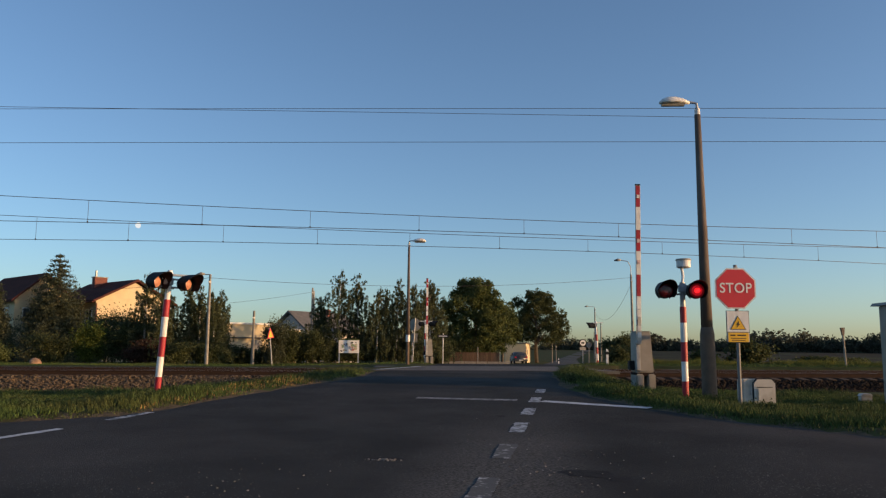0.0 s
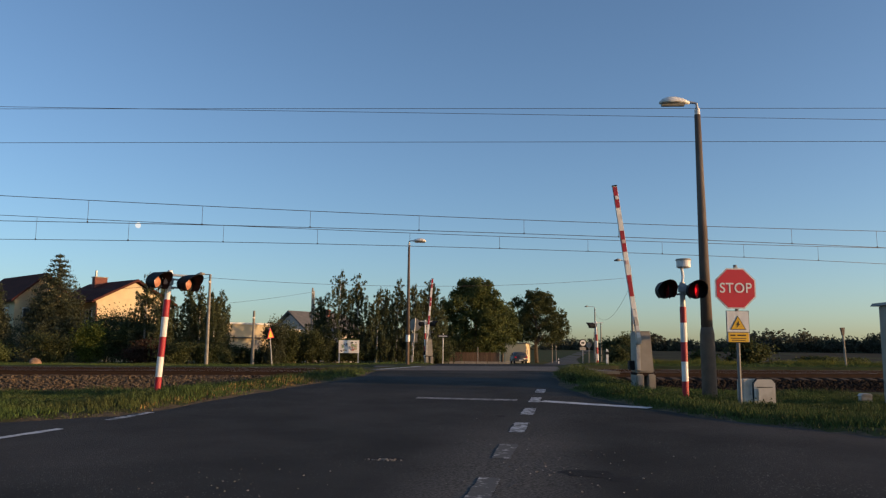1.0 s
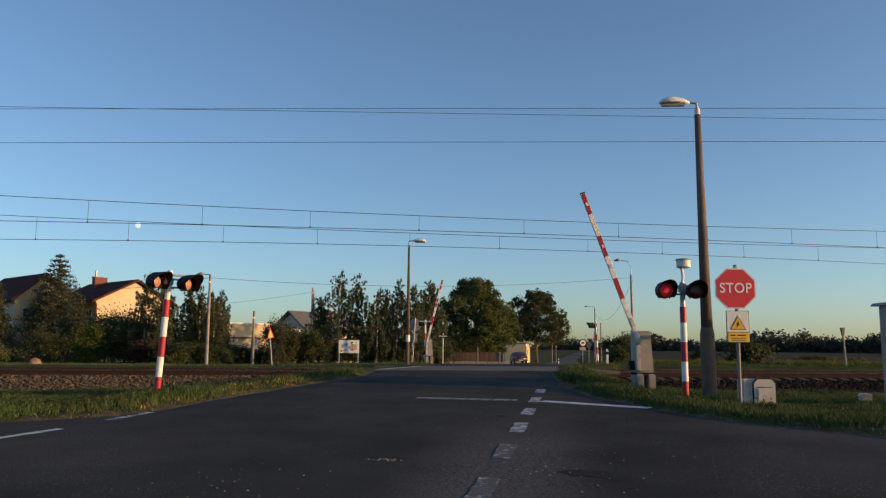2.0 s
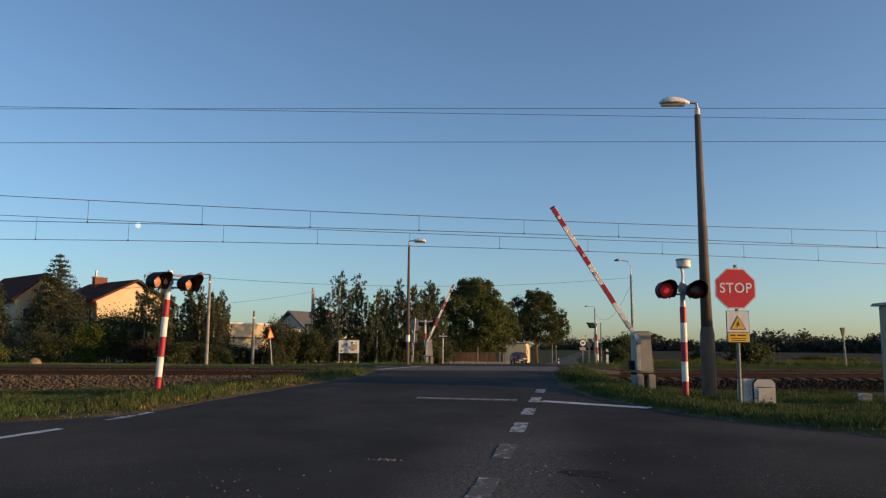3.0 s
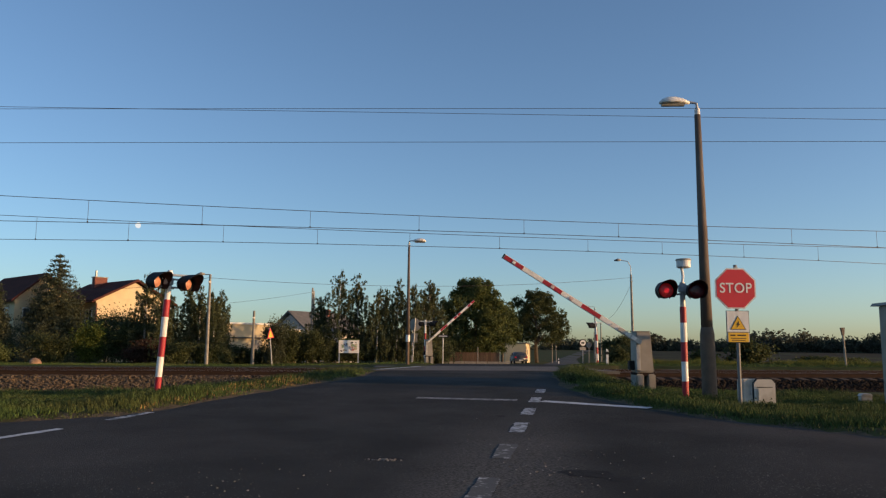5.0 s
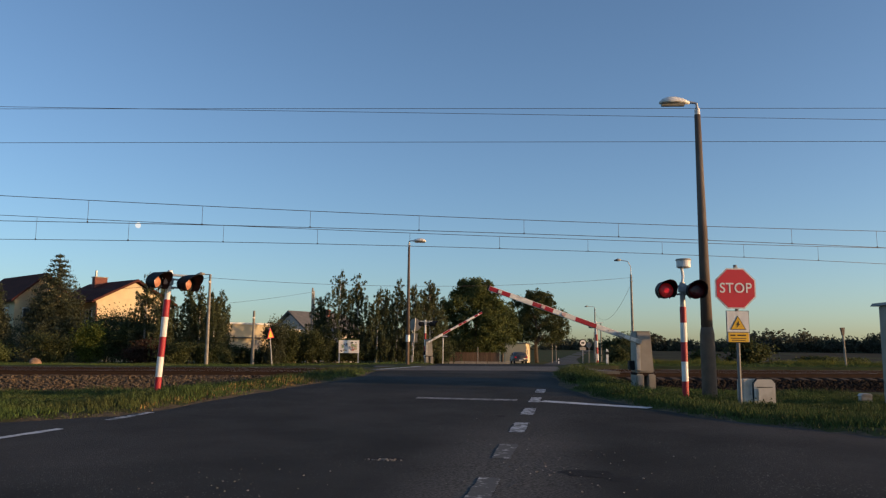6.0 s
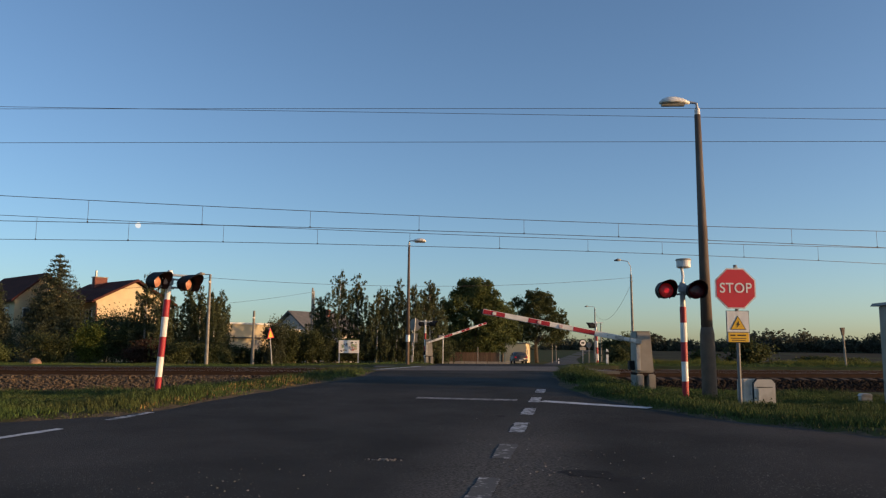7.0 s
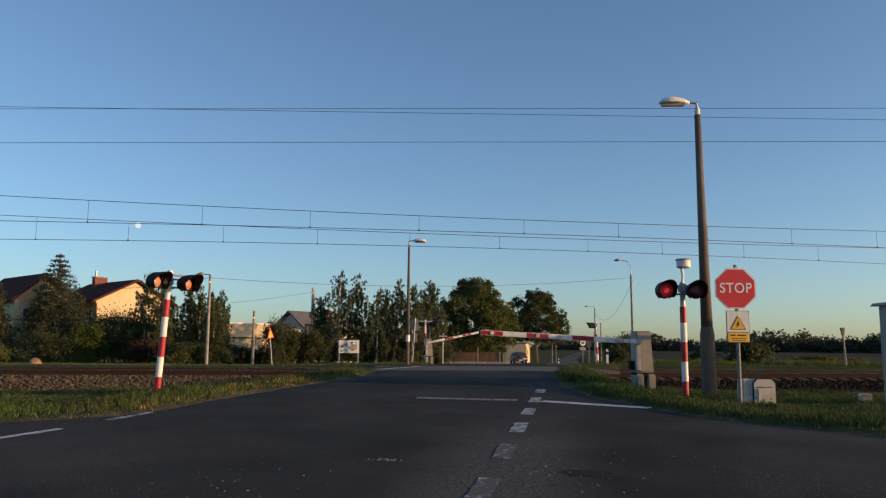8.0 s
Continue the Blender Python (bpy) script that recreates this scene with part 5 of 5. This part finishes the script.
def make_car(x, y, z, rz):
    c = thing("car", pose(x, y, z, 0, 0, rz), "dark grey hatchback parked beside the garage", "car")
    side = [(-2.0, 0.32), (-1.98, 0.62), (-1.9, 0.92), (-1.62, 0.99), (-1.25, 1.38), (-0.7, 1.47), (0.1, 1.45), (0.85, 1.0), (1.75, 0.84), (1.98, 0.6), (2.0, 0.3)]
    bm = prism([(a, b) for a, b in side], 1.66, Matrix.Rotation(radians(90), 4, "Z") @ Matrix.Translation((0, -0.83, 0)))
    for v in bm.verts:
        if v.co.z > 1.1:
            v.co.x *= 0.8
    bmesh.ops.bevel(bm, geom=bm.edges[:], offset=0.05, segments=2, affect="EDGES")
    paint = material("car_paint", (0.08, 0.078, 0.076), (0.06, 0.058, 0.057), 0.35, 0.3, scale=2)
    part("body", bm, paint, c, "dark grey bodywork", True)
    part("rear_window", prism([(-0.58, 0), (0.58, 0), (0.48, 0.34), (-0.48, 0.34)], 0.02, Matrix.Translation((0, -1.62, 1.03)) @ Matrix.Rotation(radians(-41), 4, "X")), PANE, c, "dark rear window")
    for s in (-1, 1):
        m = Matrix.Translation((s * 0.76, -0.45, 1.02)) @ Matrix.Rotation(radians(90), 4, "Z") @ Matrix.Rotation(radians(s * 20), 4, "X")
        part("side_window", prism([(-0.75, 0), (0.95, 0), (0.4, 0.36), (-0.45, 0.36)], 0.02, m), PANE, c, "dark side window")
        part("tail_light", box(s * 0.68, -1.97, 0.74, 0.24, 0.08, 0.17, 0.02), SIGN_RED, c, "red tail light")
        for yy in (-1.25, 1.25):
            wh = part("wheel", tube([(s * 0.84, yy, 0.31), (s * 0.64, yy, 0.31)], 0.31, 18), BLACK, c, "black tyre")
            part("rim", tube([(s * 0.845, yy, 0.31), (s * 0.8, yy, 0.31)], 0.19, 12), STEEL, wh)
        part("mirror", box(s * 0.86, 0.55, 1.0, 0.16, 0.08, 0.12, 0.02), paint, c)
    part("bumper", box(0, -1.99, 0.34, 1.6, 0.12, 0.24, 0.04), paint, c)
    part("number_plate", box(0, -2.06, 0.42, 0.5, 0.012, 0.11), WHITE, c, "pale number plate")


def utility_pole(x, y, z, h, label, mat=CONCRETE, r=0.13, arm=None, lean=0.0, name="utility_pole"):
    p = thing(name, pose(x, y, z, 0, lean, 0), label, "pole", "utility poles")
    part("shaft", tube([(0, 0, -0.4), (0, 0, h)], [r, r * 0.6], 12), mat, p)
    if arm:
        ax, az = arm
        part("bracket", tube([(0, 0, h - 0.1), (0, 0, h + az * 0.55), (ax * 0.3, 0, h + az * 0.92), (ax, 0, h + az)], 0.032, 8), STEEL, p)
        sgn = 1 if ax > 0 else -1
        part("lamp_head", tube([(ax, 0, h + az + 0.02), (ax + sgn * 0.25, 0, h + az + 0.03), (ax + sgn * 0.55, 0, h + az - 0.02)], [0.05, 0.12, 0.05], 10), GREY_PAINT, p, "pale lamp head", True)
    part("clamp", tube([(0, 0, h - 0.55), (0, 0, h - 0.45)], r * 0.75, 10), STEEL, p)
    part("insulator", tube([(0, -0.1, h - 0.5), (0, -0.28, h - 0.48)], 0.045, 8), WHITE, p)
    return p


def cable(points, r=0.012, label="thin dark cable slung between poles"):
    tagged(mesh_object("cable", tube(points, r, 5), WIRE), label, "cable", "cables", "structure")


def slung(p, q, sag, n=20):
    p, q = Vector(p), Vector(q)
    return [tuple(p + (q - p) * (i / n) - Vector((0, 0, sag * 4 * (i / n) * (1 - i / n)))) for i in range(n + 1)]


def far_furniture():
    utility_pole(-14.9, 50, gz(-14.9, 50), 5.75, "slim concrete pole with a small lamp near the birches", CONCRETE, 0.12, (-0.35, 0.0), 0)
    utility_pole(-13.2, 55, gz(-13.2, 55), 3.75, "short grey pole beside the garden", WOOD_POLE, 0.13)
    p = utility_pole(-13.3, 80, 0.3, 7.5, "concrete ladder pole behind the houses", CONCRETE, 0.15)
    part("twin_shaft", tube([(0.35, 0, -0.3), (0.12, 0, 7.2)], [0.12, 0.08], 8), CONCRETE, p)
    for i in range(7):
        part("rung", box(0.2, 0, 1.2 + i * 0.85, 0.3, 0.08, 0.1), CONCRETE, p)
    utility_pole(15.02, 62, 0.4, 7.2, "concrete street lamp pole with curved arm", CONCRETE, 0.13, (-0.75, 1.15), -0.5, "street_lamp_pole")
    utility_pole(23.3, 120, 0.35, 7.9, "distant lamp pole beside the road", CONCRETE, 0.14, (-1.0, 0.25), 0, "street_lamp_pole")
    for x, y, h in ((28.2, 140, 6.9), (31.5, 160, 6.5), (40.5, 210, 7.0), (51, 260, 7.0), (15.6, 112, 2.9), (17.6, 122, 2.9), (19.6, 136, 2.6)):
        utility_pole(x, y, road_z(y) - 0.1, h, "distant grey pole along the road", WOOD_POLE, 0.15 if h > 4 else 0.07)
    cable(slung((-14.9, 49.7, 5.95), (15.02, 61.7, 7.35), 0.62))
    cable(slung((15.02, 61.7, 7.1), (23.3, 119.7, 7.4), 1.9))
    cable(slung((-13.3, 79.7, 7.35), (-27.6, 72.5, 5.2), 0.3))
    cable(slung((-14.9, 49.7, 5.95), (-33, 62, 6.3), 0.5))
    # warning sign seen edgewise
    s = thing("warning_sign", pose(-10.75, 50, gz(-10.75, 50), 0, -8, 58), "yellow triangular warning sign with red rim on a leaning post", "road sign")
    part("post", tube([(0, 0, -0.3), (0, 0, 2.35)], 0.035, 10), STEEL, s)
    part("rim", prism([(-0.3, 1.72), (0.3, 1.72), (0, 2.38)], 0.02, Matrix.Translation((0, -0.06, 0))), SIGN_RED, s)
    part("face", prism([(-0.2, 1.78), (0.2, 1.78), (0, 2.24)], 0.008, Matrix.Translation((0, -0.069, 0))), SIGN_YELLOW, s)
    # notice board
    b = thing("notice_board", pose(-6.15, 52, gz(-6.15, 52), 0, 0, 8), "notice board with a faded picture map on two posts", "notice board")
    for px in (-0.62, 0.62):
        part("post", box(px, 0, -0.3, 0.08, 0.08, 1.92, 0.01), STEEL, b)
    panel = part("panel", box(0, -0.055, 0.72, 1.34, 0.03, 0.84, 0.006), WHITE, b, "faded white panel")
    part("header", box(0, -0.06, 1.56, 1.38, 0.04, 0.08, 0.006), LEAF_LIME, b, "green header strip")
    rnd = random.Random(2)
    tones = (SIGN_INK, material("print_red", (0.45, 0.18, 0.15)), material("print_blue", (0.25, 0.3, 0.4)), material("print_green", (0.28, 0.36, 0.22)), material("print_tan", (0.5, 0.42, 0.3)))
    for i in range(26):
        px, pz = rnd.uniform(-0.5, 0.5), rnd.uniform(0.84, 1.44)
        part("print_patch", prism([(x_ * rnd.uniform(0.5, 1.1), z_ * rnd.uniform(0.4, 0.9)) for x_, z_ in ngon(rnd.uniform(0.05, 0.15), 7)], 0.003, Matrix.Translation((px, -0.074 - 0.0004 * i, pz))), tones[i % 5], panel)
    # plates near the far barrier
    n = thing("name_sign", pose(0.05, 55, gz(0.05, 55), 0, 0, -4), "dark rectangular name plate on a slim post", "road sign")
    part("post", tube([(0, 0, -0.3), (0, 0, 2.2)], 0.04, 10), STEEL, n)
    pl = part("plate", box(0, -0.06, 1.92, 0.76, 0.03, 0.2, 0.005), SIGN_INK, n, "dark plate")
    part("text_bar", box(0, -0.079, 1.99, 0.6, 0.004, 0.06), WHITE, pl)
    o = thing("stop_sign", pose(-1.95, 52, gz(-1.95, 52), 0, -3, 175), "grey back of an octagonal road sign", "road sign")
    part("post", tube([(0, 0, -0.3), (0, 0, 2.95)], 0.035, 10), STEEL, o)
    part("plate", prism([(a, b_ + 2.5) for a, b_ in ngon(0.43, 8, math.pi / 8)], 0.02, Matrix.Translation((0, -0.06, 0))), GREY_PAINT, o, "grey metal plate")
    part("small_plate", box(0, -0.05, 1.35, 0.42, 0.02, 0.58), GREY_PAINT, o)
    # the far pair of warning signals
    lamp_signal(-1.1, 50.6, gz(-1.1, 50.6), 2.5, [(-0.25, 0.1, 180), (0.45, 0.1, 80)], "distant banded signal post seen from behind", LENS_OFF)
    lamp_signal(9.65, 49, gz(9.65, 49) - 0.1, 2.45, [(-0.22, 0.0, -82), (-0.1, 0.3, 180)], "distant banded signal post beyond the tracks", LENS_OFF, lean=(0, -2))
    # roadside posts and the limit sign
    for x, y in ((9.45, 45.2), (14.6, 99)):
        q = thing("guide_post", pose(x, y, gz(x, y)), "white guide post with a black band", "guide post", "guide posts")
        part("post", prism([(-0.06, -0.2), (0.06, -0.2), (0.06, 0.82), (-0.06, 0.9)], 0.09, Matrix.Translation((0, -0.045, 0))), WHITE, q)
        part("band", box(0, 0, 0.56, 0.126, 0.096, 0.16), BLACK, q, "black band")
    r = thing("speed_sign", pose(13.35, 75, 0.45, 0, 0, 8), "round white road sign with a dark rim", "road sign")
    part("post", tube([(0, 0, -0.3), (0, 0, 2.2)], 0.04, 10), STEEL, r)
    part("rim", prism([(a, b_ + 1.9) for a, b_ in ngon(0.36, 24)], 0.02, Matrix.Translation((0, -0.06, 0))), SIGN_INK, r)
    part("face", prism([(a, b_ + 1.9) for a, b_ in ngon(0.27, 24)], 0.006, Matrix.Translation((0, -0.066, 0))), WHITE, r)
    part("text_bar", box(0, -0.072, 1.82, 0.3, 0.004, 0.16), SIGN_INK, r)
    part("plate", box(0, -0.05, 1.2, 0.6, 0.02, 0.3), GREY_PAINT, r)
    r2 = thing("road_sign", pose(13.0, 70, 0.45, 0, 0, 150), "pale round road sign seen from behind", "road sign")
    part("post", tube([(0, 0, -0.3), (0, 0, 1.9)], 0.035, 10), STEEL_DARK, r2)
    part("disc", prism([(a, b_ + 1.65) for a, b_ in ngon(0.24, 24)], 0.02, Matrix.Translation((0, -0.06, 0))), GREY_PAINT, r2, "pale metal disc")
    h = thing("track_sign", pose(23.5, 46, gz(23.6, 46) - 0.05, 0, -3, 10), "wedge-topped trackside post leaning beside the field", "track sign")
    part("post", tube([(0, 0, -0.3), (0, 0, 2.0)], 0.055, 10), CONCRETE, h)
    part("wedge", prism([(-0.05, 1.85), (0.05, 1.85), (0.13, 2.3), (-0.13, 2.3)], 0.12, Matrix.Translation((0, -0.06, 0))), POLE_DARK, h, "dark wedge-shaped head")
    sp = thing("marker_post", pose(3.15, 70, gz(3.15, 70)), "slim grey post in front of the plank fence", "post")
    part("shaft", tube([(0, 0, -0.3), (0, 0, 1.5)], 0.04, 10), STEEL_DARK, sp)
    part("cap", tube([(0, 0, 1.5), (0, 0, 1.54)], [0.055, 0.03], 10), STEEL_DARK, sp)
    bd = thing("boulder", pose(-24.7, 48, gz(-25, 48) - 0.1), "rounded sandy boulder in the grass", "boulder")
    bm = bmesh.new()
    bmesh.ops.create_icosphere(bm, subdivisions=3, radius=0.36)
    for v in bm.verts:
        v.co *= 1 + 0.25 * noise.noise(v.co * 2.2)
        v.co.z *= 0.85
        v.co.z += 0.2
    part("stone", bm, material("sandstone", (0.33, 0.2, 0.12), (0.22, 0.13, 0.08), 0.95, scale=5, bump=0.6, bump_scale=20), bd, smooth=True)


def make_moon():
    bm = bmesh.new()
    bmesh.ops.create_uvsphere(bm, u_segments=32, v_segments=16, radius=11.5)
    for v in bm.verts:                    # gibbous: the far limb is flattened
        if v.co.x - 0.5 * v.co.z > 0:
            v.co.x *= 0.72
    m = material("moon_glow", (0.41, 0.47, 0.53), (0.34, 0.42, 0.5), 1.0, scale=0.12, emit=1.0, spec=0.0)
    lit = m.node_tree.nodes["Principled BSDF"].inputs["Base Color"]
    m.node_tree.links.remove(lit.links[0])
    lit.default_value = (0, 0, 0, 1)
    ob = mesh_object("moon", bm, m, True)
    ob.location = (-1181.8, 3000, 481)
    tagged(ob, "pale gibbous moon in the evening sky", "moon", kind="structure")


make_house()
make_low_building()
make_back_house()
make_garage()
make_fence()
make_car(9.65, 100, 0.0, 4)
far_furniture()
make_moon()


# ---- movement ----
def motions():
    near = ((0.0, 90.9), (0.5, 87.5), (1.0, 82.3), (1.5, 76.1), (2.0, 70.0), (2.5, 63.8), (3.0, 57.6), (3.5, 51.1), (4.0, 44.9),
            (4.5, 38.6), (5.0, 31.9), (5.5, 25.0), (6.0, 19.1), (6.5, 14.7), (7.0, 10.4), (7.5, 6.3), (8.0, 2.8))
    walk(ARM, [(t, pose(0, -0.30, 1.22, 0, a - 90, 0)) for t, a in near])
    far = ((0.0, 90.2), (0.5, 88.6), (1.0, 85.5), (1.5, 81.4), (2.0, 76.4), (2.5, 71.0), (3.0, 65.6), (3.5, 60.0), (4.0, 54.2), (4.5, 48.2),
           (5.0, 41.8), (5.5, 35.4), (6.0, 29.0), (6.5, 23.4), (7.0, 18.8), (7.5, 14.8), (8.0, 11.8))
    walk(FAR_ARM, [(t, pose(0, -0.30, 1.25, 0, 90 - a, 0)) for t, a in far])
    # flashing imitated by motion: the two lamps turn their lit faces out by turns
    for lamp, first in ((SIGNAL_HEADS[1][1], 0.0), (SIGNAL_HEADS[0][1], 0.52)):
        rows, turn, t = [(0.0, 0.0 if first == 0.0 else 180.0)], (0.0 if first == 0.0 else 180.0), 0.423
        while t < 7.9:
            rows += [(t, turn), (t + 0.0667, turn + 89.5), (t + 0.1334, turn + 179.0), (t + 0.1667, turn + 180.0)]
            turn += 180.0
            t += 0.5215
        rows.append((8.0, turn))
        walk(lamp, [(t, pose(0, -0.112, 0, 0, 0, a)) for t, a in rows])


motions()
